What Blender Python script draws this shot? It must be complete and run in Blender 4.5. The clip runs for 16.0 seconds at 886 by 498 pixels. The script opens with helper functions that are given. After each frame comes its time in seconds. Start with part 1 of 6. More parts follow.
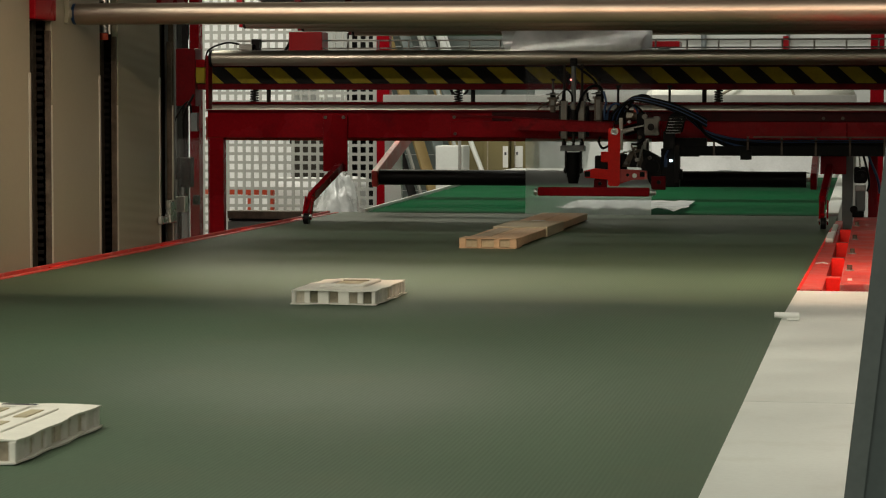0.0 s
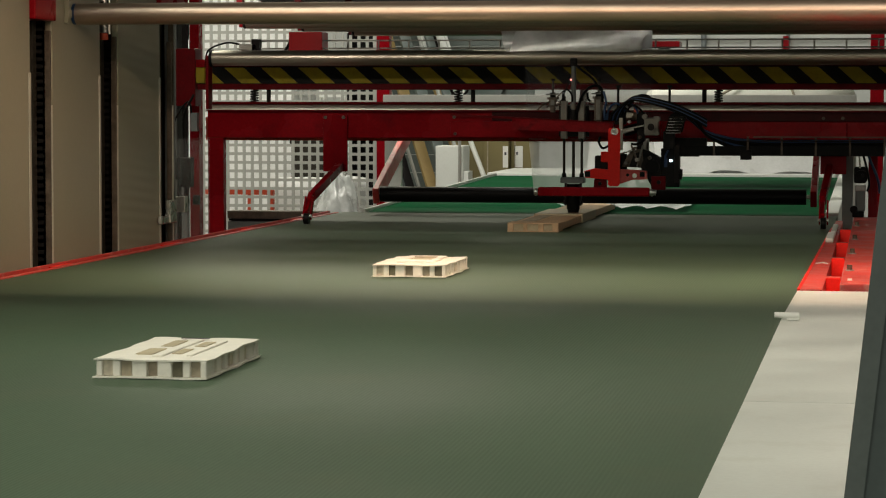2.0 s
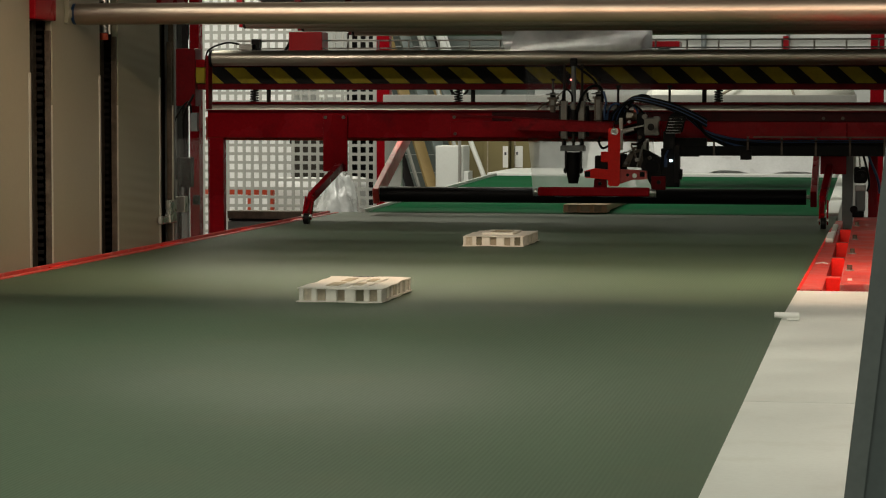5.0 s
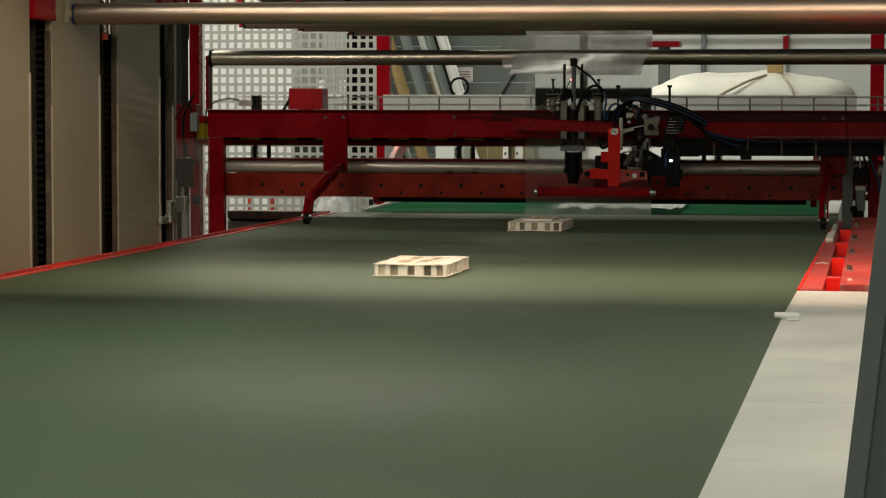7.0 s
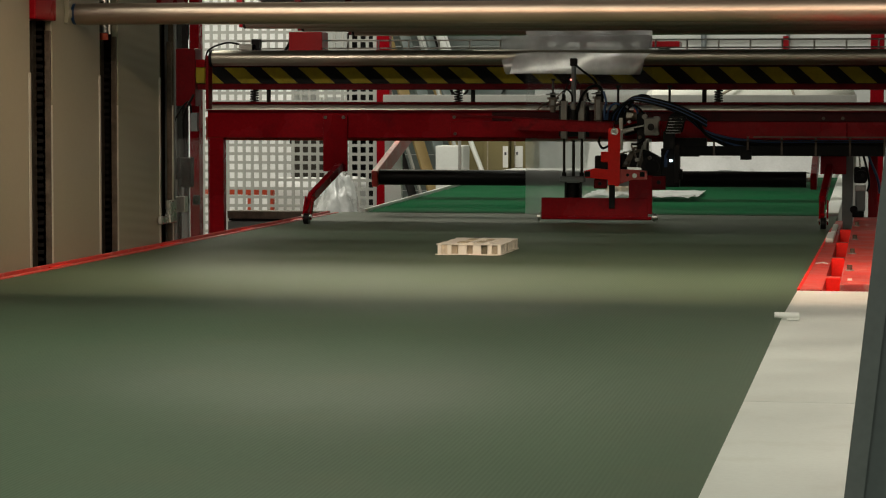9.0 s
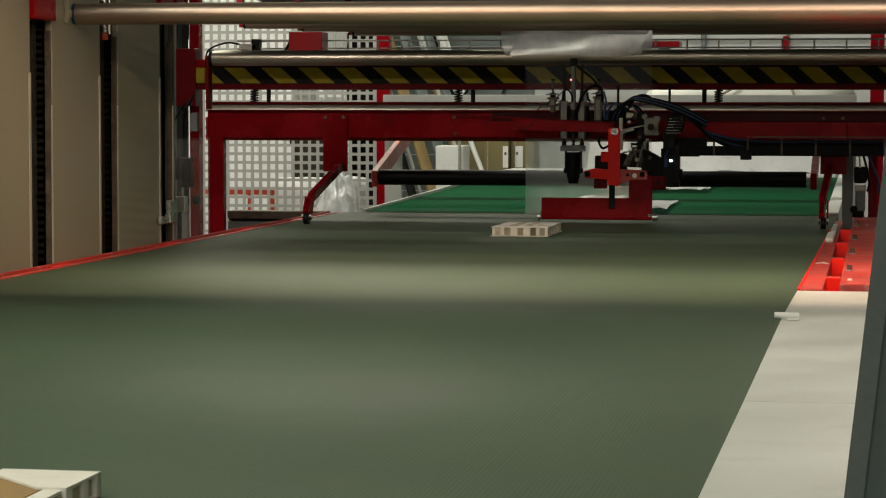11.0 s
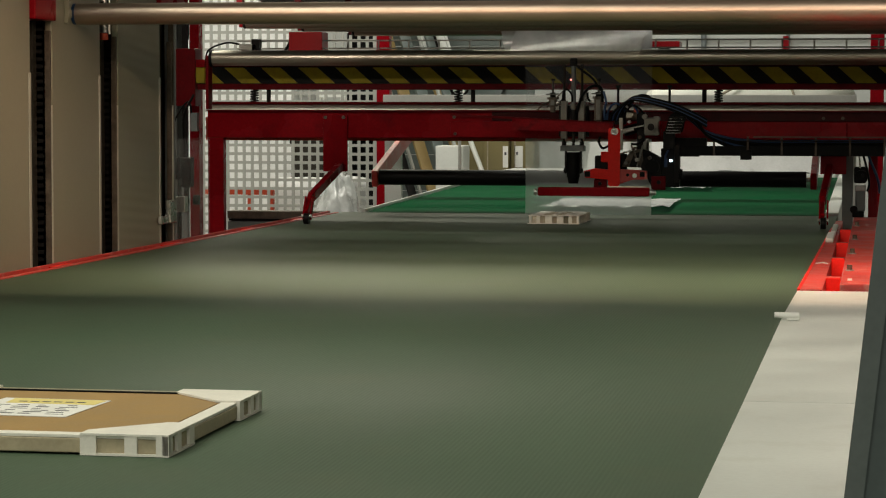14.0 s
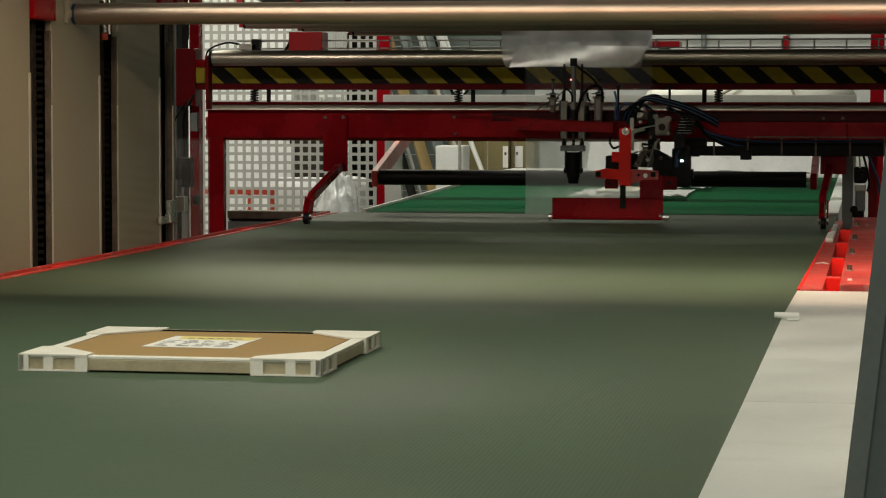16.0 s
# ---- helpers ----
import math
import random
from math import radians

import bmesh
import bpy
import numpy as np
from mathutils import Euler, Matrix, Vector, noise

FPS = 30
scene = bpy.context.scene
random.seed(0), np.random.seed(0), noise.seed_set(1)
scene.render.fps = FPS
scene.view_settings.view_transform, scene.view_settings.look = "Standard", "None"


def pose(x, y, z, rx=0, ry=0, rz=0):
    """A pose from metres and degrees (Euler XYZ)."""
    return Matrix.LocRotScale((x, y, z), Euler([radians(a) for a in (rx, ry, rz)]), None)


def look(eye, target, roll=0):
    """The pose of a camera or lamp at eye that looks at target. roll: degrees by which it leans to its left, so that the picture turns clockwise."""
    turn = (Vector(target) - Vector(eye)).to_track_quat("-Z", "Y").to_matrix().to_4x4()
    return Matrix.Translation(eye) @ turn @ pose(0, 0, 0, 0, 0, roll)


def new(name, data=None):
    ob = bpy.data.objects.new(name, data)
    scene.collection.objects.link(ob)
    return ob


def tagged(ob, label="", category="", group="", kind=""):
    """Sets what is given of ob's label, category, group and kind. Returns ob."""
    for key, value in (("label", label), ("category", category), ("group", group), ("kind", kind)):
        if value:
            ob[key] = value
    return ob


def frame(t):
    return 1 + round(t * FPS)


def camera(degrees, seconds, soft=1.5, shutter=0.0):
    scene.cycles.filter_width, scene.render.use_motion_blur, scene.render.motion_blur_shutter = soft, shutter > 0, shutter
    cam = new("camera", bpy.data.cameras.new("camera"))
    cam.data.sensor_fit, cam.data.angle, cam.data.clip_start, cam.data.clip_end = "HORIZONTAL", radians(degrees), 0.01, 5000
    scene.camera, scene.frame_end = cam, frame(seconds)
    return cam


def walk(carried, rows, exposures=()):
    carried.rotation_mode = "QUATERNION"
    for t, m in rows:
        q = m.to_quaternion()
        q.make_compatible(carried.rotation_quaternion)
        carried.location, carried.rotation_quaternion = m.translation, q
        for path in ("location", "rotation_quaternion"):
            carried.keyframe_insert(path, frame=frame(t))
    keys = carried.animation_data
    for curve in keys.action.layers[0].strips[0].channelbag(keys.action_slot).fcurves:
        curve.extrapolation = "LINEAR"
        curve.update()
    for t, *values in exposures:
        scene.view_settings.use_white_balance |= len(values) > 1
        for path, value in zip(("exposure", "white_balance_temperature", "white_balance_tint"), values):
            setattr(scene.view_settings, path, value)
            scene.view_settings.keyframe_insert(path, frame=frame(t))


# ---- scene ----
EYE = (0.0, 0.0, 1.5)
YAW, PITCH = radians(9.928), radians(3.3176)
AHEAD = Vector((-math.sin(YAW) * math.cos(PITCH), math.cos(YAW) * math.cos(PITCH), -math.sin(PITCH)))
cam = camera(20.304, 16.0, soft=1.15, shutter=0.5)
STAND = look(EYE, tuple(Vector(EYE) + AHEAD), 0.066)
walk(cam, [(0.0, STAND), (16.0, STAND)])

# ---- light ----
scene.view_settings.exposure = 0.0
world = bpy.data.worlds.new("world")
scene.world = world
world.use_nodes = True
world.node_tree.nodes["Background"].inputs[0].default_value = (0.9, 1.0, 0.92, 1)
world.node_tree.nodes["Background"].inputs[1].default_value = 0.004


def area(name, at, target, sx, sy, watts, colour):
    d = bpy.data.lights.new(name, "AREA")
    d.shape, d.size, d.size_y, d.energy, d.color = "RECTANGLE", sx, sy, watts, colour
    ob = new(name, d)
    ob.matrix_world = look(at, target)
    return ob


area("hall_lamp_back", (-5.5, 19.2, 5.6), (-2.9, 11.0, 0.9), 5.0, 1.1, 225, (1.0, 0.95, 0.76))
area("hall_lamp_front", (-3.9, 2.8, 6.2), (-3.2, 4.0, 0.9), 5.0, 4.0, 318, (1.0, 0.98, 0.80))
# added fill from behind the camera, low so that roller shadows stay hidden
area("near_fill", (-0.6, -3.0, 3.7), (-1.8, 6.0, 1.4), 4.6, 2.4, 122, (1.0, 0.98, 0.86))
area("hall_lamp_far", (-3.8, 13.9, 5.7), (-3.6, 19.0, 1.2), 5.0, 0.6, 290, (1.0, 0.98, 0.86))
# added fill that brightens the north wall behind the film
area("end_wall_fill", (-2.4, 23.6, 6.4), (-2.4, 26.6, 2.0), 6.0, 0.6, 170, (1.0, 0.98, 0.90))
area("machine_lamp", (-1.22, 8.13, 2.06), (-1.22, 8.62, 0.95), 3.00, 0.018, 28, (1.0, 0.70, 0.47)).data.spread = radians(146)
area("side_lamp", (-3.21, 10.98, 2.165), (-3.0, 12.86, 1.75), 0.72, 0.04, 7.0, (1.0, 0.86, 0.72))
area("table_lamp", (0.35, 8.3, 2.35), (-0.10, 8.0, 0.9), 0.05, 0.6, 17, (1.0, 0.82, 0.66))
# added fill for the near belt, cut off by a plate near the seam
area("infeed_fill", (-1.75, 5.9, 2.9), (-1.75, 5.9, 0.9), 2.4, 0.04, 13, (1.0, 0.95, 0.76))



# ---- materials ----
def mat(name, base, rough=0.5, metal=0.0, vary=0.15, scale=6.0, bump=0.0, fine=120.0, stain=None, stain_amount=0.0,
        rough_vary=0.1, stretch=(1, 1, 1), spec=0.5):
    """A surface with a broad and a fine variation of colour, gloss and relief."""
    m = bpy.data.materials.new(name)
    m.use_nodes = True
    nt = m.node_tree
    n, ln = nt.nodes, nt.links
    b = n["Principled BSDF"]
    b.inputs["Metallic"].default_value = metal
    co = n.new("ShaderNodeTexCoord")
    mp = n.new("ShaderNodeMapping")
    mp.inputs["Scale"].default_value = stretch
    ln.new(co.outputs["Object"], mp.inputs["Vector"])
    big = n.new("ShaderNodeTexNoise")
    big.inputs["Scale"].default_value, big.inputs["Detail"].default_value = scale, 5
    ln.new(mp.outputs["Vector"], big.inputs["Vector"])
    small = n.new("ShaderNodeTexNoise")
    small.inputs["Scale"].default_value, small.inputs["Detail"].default_value = fine, 3
    ln.new(mp.outputs["Vector"], small.inputs["Vector"])
    ramp = n.new("ShaderNodeMapRange")
    ramp.inputs["From Min"].default_value, ramp.inputs["From Max"].default_value = 0.3, 0.7
    ramp.inputs["To Min"].default_value, ramp.inputs["To Max"].default_value = 1 - vary, 1 + vary
    ln.new(big.outputs["Fac"], ramp.inputs["Value"])
    ramp2 = n.new("ShaderNodeMapRange")
    ramp2.inputs["From Min"].default_value, ramp2.inputs["From Max"].default_value = 0.3, 0.7
    ramp2.inputs["To Min"].default_value, ramp2.inputs["To Max"].default_value = 1 - vary * 0.5, 1 + vary * 0.5
    ln.new(small.outputs["Fac"], ramp2.inputs["Value"])
    mul = n.new("ShaderNodeMath")
    mul.operation = "MULTIPLY"
    ln.new(ramp.outputs[0], mul.inputs[0])
    ln.new(ramp2.outputs[0], mul.inputs[1])
    hsv = n.new("ShaderNodeHueSaturation")
    hsv.inputs["Color"].default_value = (*base, 1)
    ln.new(mul.outputs[0], hsv.inputs["Value"])
    colour = hsv.outputs["Color"]
    if stain:
        st = n.new("ShaderNodeTexNoise")
        st.inputs["Scale"].default_value, st.inputs["Detail"].default_value = scale * 2.3, 8
        ln.new(co.outputs["Object"], st.inputs["Vector"])
        sr = n.new("ShaderNodeMapRange")
        sr.inputs["From Min"].default_value, sr.inputs["From Max"].default_value = 0.55, 0.75
        sr.inputs["To Max"].default_value = stain_amount
        ln.new(st.outputs["Fac"], sr.inputs["Value"])
        mx = n.new("ShaderNodeMix")
        mx.data_type = "RGBA"
        ln.new(sr.outputs[0], mx.inputs["Factor"])
        ln.new(colour, mx.inputs["A"])
        mx.inputs["B"].default_value = (*stain, 1)
        colour = mx.outputs["Result"]
    ln.new(colour, b.inputs["Base Color"])
    rr = n.new("ShaderNodeMapRange")
    rr.inputs["From Min"].default_value, rr.inputs["From Max"].default_value = 0.3, 0.7
    rr.inputs["To Min"].default_value, rr.inputs["To Max"].default_value = max(0.02, rough - rough_vary), min(1, rough + rough_vary)
    ln.new(big.outputs["Fac"], rr.inputs["Value"])
    ln.new(rr.outputs[0], b.inputs["Roughness"])
    b.inputs["Specular IOR Level"].default_value = spec
    if bump:
        bp = n.new("ShaderNodeBump")
        bp.inputs["Strength"].default_value, bp.inputs["Distance"].default_value = bump, 0.002
        ln.new(small.outputs["Fac"], bp.inputs["Height"])
        ln.new(bp.outputs[0], b.inputs["Normal"])
    return m


def ribbed(m, angle, scale, strength):
    """Adds the fine diagonal ribs of a conveyor belt to a surface."""
    nt = m.node_tree
    n, ln = nt.nodes, nt.links
    co = n.new("ShaderNodeTexCoord")
    mp = n.new("ShaderNodeMapping")
    mp.inputs["Rotation"].default_value = (0, 0, radians(angle))
    ln.new(co.outputs["Object"], mp.inputs["Vector"])
    wv = n.new("ShaderNodeTexWave")
    wv.inputs["Scale"].default_value, wv.inputs["Distortion"].default_value = scale, 0.4
    ln.new(mp.outputs["Vector"], wv.inputs["Vector"])
    bp = n.new("ShaderNodeBump")
    bp.inputs["Strength"].default_value, bp.inputs["Distance"].default_value = strength, 0.002
    ln.new(wv.outputs["Fac"], bp.inputs["Height"])
    ln.new(bp.outputs[0], n["Principled BSDF"].inputs["Normal"])
    return m


def pressed(m, tilt, scale, strength):
    """Adds faint slanting pressed lines to a sheet metal panel that faces along x."""
    n, ln = m.node_tree.nodes, m.node_tree.links
    co = n.new("ShaderNodeTexCoord")
    mp = n.new("ShaderNodeMapping")
    mp.inputs["Rotation"].default_value = (radians(tilt), 0, 0)
    ln.new(co.outputs["Object"], mp.inputs["Vector"])
    wv = n.new("ShaderNodeTexWave")
    wv.bands_direction = "Z"
    wv.inputs["Scale"].default_value, wv.inputs["Distortion"].default_value = scale, 0.5
    wv.inputs["Detail"].default_value, wv.inputs["Detail Scale"].default_value = 2.0, 0.4
    ln.new(mp.outputs["Vector"], wv.inputs["Vector"])
    bp = n.new("ShaderNodeBump")
    bp.inputs["Strength"].default_value, bp.inputs["Distance"].default_value = strength, 0.004
    ln.new(wv.outputs["Fac"], bp.inputs["Height"])
    ln.new(bp.outputs[0], n["Principled BSDF"].inputs["Normal"])
    return m


def frosted(name, clear, haze, tint=(0.95, 0.97, 0.98), spread=0.8, gloss=0.2):
    """Thin hazy plastic film: part of the light goes straight through, part is scattered forward, the rest shines back."""
    m = bpy.data.materials.new(name)
    m.use_nodes = True
    n, ln = m.node_tree.nodes, m.node_tree.links
    b = n["Principled BSDF"]
    b.inputs["Base Color"].default_value = (*tint, 1)
    b.inputs["Roughness"].default_value = gloss
    b.inputs["Specular IOR Level"].default_value = 0.8
    tr = n.new("ShaderNodeBsdfTransparent")
    rf = n.new("ShaderNodeBsdfRefraction")
    rf.inputs["Color"].default_value = (*tint, 1)
    rf.inputs["Roughness"].default_value, rf.inputs["IOR"].default_value = spread, 1.15
    co = n.new("ShaderNodeTexCoord")
    ns = n.new("ShaderNodeTexNoise")
    ns.inputs["Scale"].default_value, ns.inputs["Detail"].default_value = 7, 4
    ln.new(co.outputs["Object"], ns.inputs["Vector"])
    mr = n.new("ShaderNodeMapRange")
    mr.inputs["From Min"].default_value, mr.inputs["From Max"].default_value = 0.3, 0.7
    k = haze / (clear + haze)
    mr.inputs["To Min"].default_value, mr.inputs["To Max"].default_value = k * 0.88, min(1.0, k * 1.12)
    ln.new(ns.outputs["Fac"], mr.inputs["Value"])
    bp = n.new("ShaderNodeBump")
    bp.inputs["Strength"].default_value, bp.inputs["Distance"].default_value = 0.25, 0.01
    ln.new(ns.outputs["Fac"], bp.inputs["Height"])
    ln.new(bp.outputs[0], b.inputs["Normal"])
    m1 = n.new("ShaderNodeMixShader")
    ln.new(mr.outputs[0], m1.inputs[0])
    ln.new(tr.outputs[0], m1.inputs[1])
    ln.new(rf.outputs[0], m1.inputs[2])
    m2 = n.new("ShaderNodeMixShader")
    m2.inputs[0].default_value = 1 - clear - haze
    ln.new(m1.outputs[0], m2.inputs[1])
    tl = n.new("ShaderNodeBsdfTranslucent")
    tl.inputs["Color"].default_value = (*tint, 1)
    m3 = n.new("ShaderNodeMixShader")
    m3.inputs[0].default_value = 0.6
    ln.new(b.outputs[0], m3.inputs[1])
    ln.new(tl.outputs[0], m3.inputs[2])
    ln.new(m3.outputs[0], m2.inputs[2])
    ln.new(m2.outputs[0], n["Material Output"].inputs["Surface"])
    return m


def shining_film(name, cover, mirror, rough):
    """Several layers of loose plastic film, which mirror softly."""
    m = clear_film(name, cover, rough, crease=0.35, through_light=0.35)
    n, ln = m.node_tree.nodes, m.node_tree.links
    gl = n.new("ShaderNodeBsdfGlossy")
    gl.inputs["Roughness"].default_value = rough
    mx = n.new("ShaderNodeMixShader")
    mx.inputs[0].default_value = mirror
    top = n["Material Output"].inputs["Surface"]
    ln.new(top.links[0].from_socket, mx.inputs[1])
    ln.new(gl.outputs[0], mx.inputs[2])
    ln.new(mx.outputs[0], top)
    return m


def clear_film(name, white, rough, tint=(0.95, 0.97, 1.0), crease=0.25, through_light=0.0):
    """Thin clear plastic: mostly see-through, with gloss."""
    m = bpy.data.materials.new(name)
    m.use_nodes = True
    n, ln = m.node_tree.nodes, m.node_tree.links
    b = n["Principled BSDF"]
    b.inputs["Base Color"].default_value = (*tint, 1)
    b.inputs["Roughness"].default_value = rough
    b.inputs["Specular IOR Level"].default_value = 0.9
    tr = n.new("ShaderNodeBsdfTransparent")
    mx = n.new("ShaderNodeMixShader")
    co = n.new("ShaderNodeTexCoord")
    ns = n.new("ShaderNodeTexNoise")
    ns.inputs["Scale"].default_value, ns.inputs["Detail"].default_value = 9, 4
    ln.new(co.outputs["Object"], ns.inputs["Vector"])
    mr = n.new("ShaderNodeMapRange")
    mr.inputs["From Min"].default_value, mr.inputs["From Max"].default_value = 0.3, 0.7
    mr.inputs["To Min"].default_value, mr.inputs["To Max"].default_value = white * 0.7, white * 1.3
    ln.new(ns.outputs["Fac"], mr.inputs["Value"])
    bp = n.new("ShaderNodeBump")
    bp.inputs["Strength"].default_value, bp.inputs["Distance"].default_value = crease, 0.01
    ln.new(ns.outputs["Fac"], bp.inputs["Height"])
    ln.new(bp.outputs[0], b.inputs["Normal"])
    ln.new(mr.outputs[0], mx.inputs[0])
    ln.new(tr.outputs[0], mx.inputs[1])
    if through_light:
        tl = n.new("ShaderNodeBsdfTranslucent")
        tl.inputs["Color"].default_value = (*tint, 1)
        m2 = n.new("ShaderNodeMixShader")
        m2.inputs[0].default_value = through_light
        ln.new(b.outputs[0], m2.inputs[1])
        ln.new(tl.outputs[0], m2.inputs[2])
        ln.new(m2.outputs[0], mx.inputs[2])
    else:
        ln.new(b.outputs[0], mx.inputs[2])
    ln.new(mx.outputs[0], n["Material Output"].inputs["Surface"])
    return m


def glow(name, colour, strength):
    m = bpy.data.materials.new(name)
    m.use_nodes = True
    b = m.node_tree.nodes["Principled BSDF"]
    b.inputs["Base Color"].default_value = (*colour, 1)
    b.inputs["Emission Color"].default_value = (*colour, 1)
    b.inputs["Emission Strength"].default_value = strength
    return m


# the belt's stretched blotches put streaky reflections into its colour
BELT = ribbed(mat("belt_rubber", (0.064, 0.100, 0.062), 0.54, 0, 0.10, 1.3, 0.2, 60, (0.085, 0.105, 0.062), 0.4, 0.035, stretch=(1.6, 0.5, 1), spec=0.15), 0.0, 34, 0.16)
GREEN = mat("green_belt", (0.003, 0.066, 0.023), 0.75, 0, 0.12, 2.0, 0.1, 80, spec=0.03)
RED = mat("red_paint", (0.215, 0.002, 0.006), 0.28, 0, 0.22, 3.0, 0.1, 90, (0.09, 0.003, 0.006), 0.6, spec=0.08)
DARKRED = mat("dark_red_paint", (0.12, 0.002, 0.004), 0.40, 0, 0.2, 5.0, 0.1, 90, (0.04, 0.004, 0.005), 0.5, spec=0.08)
SIGNAL = mat("signal_red_paint", (0.90, 0.018, 0.010), 0.42, 0, 0.1, 6.0, 0.05, 90, spec=0.2)
WORNRED = mat("worn_red_paint", (0.55, 0.05, 0.04), 0.42, 0, 0.15, 7.0, 0.1, 90, (0.62, 0.32, 0.27), 0.7)
STEEL = mat("roller_steel", (0.43, 0.345, 0.285), 0.38, 0.92, 0.10, 1.6, 0.05, 140, (0.28, 0.24, 0.19), 0.4, 0.05, (0.6, 6, 6))
POLISHED = mat("polished_steel", (0.40, 0.36, 0.30), 0.33, 0.95, 0.10, 1.6, 0.03, 140, (0.33, 0.28, 0.22), 0.4, 0.04, (0.6, 6, 6))
BRIGHT = mat("bright_steel", (0.62, 0.61, 0.58), 0.30, 1.0, 0.1, 12.0, 0.05, 150)
ALU = mat("aluminium", (0.38, 0.37, 0.34), 0.45, 0.6, 0.12, 10.0, 0.05, 150)
BLACK = mat("black_rubber", (0.005, 0.005, 0.005), 0.5, 0, 0.2, 6.0, 0.1, 120, spec=0.12)
MATT = mat("dark_steel", (0.013, 0.012, 0.012), 0.5, 0.0, 0.3, 9.0, 0.1, 120, (0.04, 0.036, 0.03), 0.5, spec=0.12)
YELLOW = mat("warning_yellow", (0.33, 0.255, 0.014), 0.5, 0, 0.15, 7.0, 0.05, 90, (0.16, 0.11, 0.02), 0.5, spec=0.15)
WARNBLACK = mat("warning_black", (0.008, 0.008, 0.008), 0.5, 0, 0.2, 7.0, 0.05, 90, spec=0.1)
PANEL = mat("beige_panel", (0.262, 0.245, 0.183), 0.34, 0, 0.04, 0.7, 0.0, 60, None, 0.0, 0.02)
RIBPANEL = mat("pressed_panel", (0.240, 0.238, 0.175), 0.38, 0, 0.04, 0.7, 0.0, 60, None, 0.0, 0.02)
WHITE = mat("white_laminate", (0.70, 0.71, 0.68), 0.40, 0, 0.05, 3.0, 0.08, 90, (0.50, 0.48, 0.42), 0.3)
MESHGREY = mat("fence_paint", (0.40, 0.40, 0.37), 0.55, 0, 0.06, 2.0, 0.05, 70)
SHEET = mat("white_sheet_metal", (0.60, 0.60, 0.57), 0.5, 0, 0.06, 2.0, 0.05, 70)
TEAL = mat("teal_grey_paint", (0.062, 0.084, 0.082), 0.5, 0, 0.12, 5.0, 0.1, 90, (0.08, 0.1, 0.1), 0.4)
GREY = mat("grey_paint", (0.16, 0.18, 0.18), 0.5, 0, 0.1, 4.0, 0.1, 90)
FOAM = mat("white_foam", (0.78, 0.75, 0.68), 0.6, 0, 0.06, 20.0, 0.25, 160)
CARD = mat("brown_cardboard", (0.34, 0.212, 0.075), 0.75, 0, 0.10, 8.0, 0.15, 140)
BOXCARD = mat("box_cardboard", (0.20, 0.165, 0.072), 0.75, 0, 0.10, 3.0, 0.1, 100)
EDGE = mat("panel_edge", (0.42, 0.36, 0.24), 0.6, 0, 0.12, 14.0, 0.15, 120, (0.30, 0.24, 0.14), 0.5)
PALECELL = mat("pale_cell", (0.60, 0.54, 0.43), 0.8, 0, 0.25, 24.0, 0.1, 140)
CELL = mat("cardboard_cell", (0.36, 0.31, 0.23), 0.8, 0, 0.2, 20.0, 0.1, 140)
WOOD = mat("raw_timber", (0.52, 0.36, 0.22), 0.65, 0, 0.14, 9.0, 0.2, 110, (0.33, 0.22, 0.12), 0.6, 0.08, (1, 0.15, 1))
PAPER = mat("paper_label", (0.80, 0.79, 0.76), 0.7, 0, 0.03, 20.0, 0.05, 150)
NOTE = mat("yellow_paper", (0.74, 0.62, 0.22), 0.7, 0, 0.03, 20.0, 0.05, 150)
INK = mat("printed_ink", (0.06, 0.06, 0.07), 0.7, 0, 0.1, 20.0, 0.0, 150)
BLUEHOSE = mat("blue_hose", (0.012, 0.045, 0.13), 0.45, 0, 0.1, 10.0, 0.0, 150)
CONCRETE = mat("concrete_floor", (0.19, 0.18, 0.165), 0.6, 0, 0.15, 0.7, 0.2, 40, (0.10, 0.095, 0.09), 0.4)
WALLWHITE = mat("hall_wall", (0.54, 0.55, 0.52), 0.7, 0, 0.06, 0.8, 0.1, 50)
SIDING = mat("grey_siding", (0.15, 0.18, 0.17), 0.55, 0, 0.1, 1.2, 0.1, 60)
BAGWHITE = mat("woven_bag", (0.70, 0.69, 0.63), 0.55, 0, 0.08, 4.0, 0.25, 120, (0.5, 0.46, 0.37), 0.3)
PALEWRAP = mat("pale_wrap", (0.80, 0.80, 0.79), 0.4, 0, 0.08, 5.0, 0.4, 60)
WRAP = mat("stretch_wrap", (0.56, 0.56, 0.57), 0.35, 0, 0.08, 7.0, 0.4, 60)
ORANGE = mat("orange_red_paint", (0.62, 0.075, 0.03), 0.5, 0, 0.1, 6.0, 0.05, 90)
PLANK = mat("leaning_wood", (0.36, 0.25, 0.10), 0.65, 0, 0.14, 5.0, 0.15, 90, (0.26, 0.17, 0.08), 0.5)
FILM = frosted("clear_film", 0.52, 0.37)
LOOSEFILM = shining_film("loose_film", 0.42, 0.12, 0.28)
UPPERFILM = frosted("upper_film", 0.78, 0.16)
pressed(RIBPANEL, 4.3, 7.0, 0.22)
BOXRED = mat("box_red_paint", (0.50, 0.008, 0.012), 0.38, 0, 0.1, 5.0, 0.05, 90, spec=0.15)
POSTGREY = mat("grey_green_paint", (0.080, 0.098, 0.094), 0.45, 0, 0.12, 5.0, 0.1, 90)
CRUMPLE = mat("crumpled_plastic", (0.52, 0.53, 0.52), 0.28, 0, 0.12, 9.0, 0.5, 45)
DARKBAR = mat("dark_brown_steel", (0.030, 0.026, 0.021), 0.5, 0.2, 0.2, 9.0, 0.1, 120, spec=0.15)
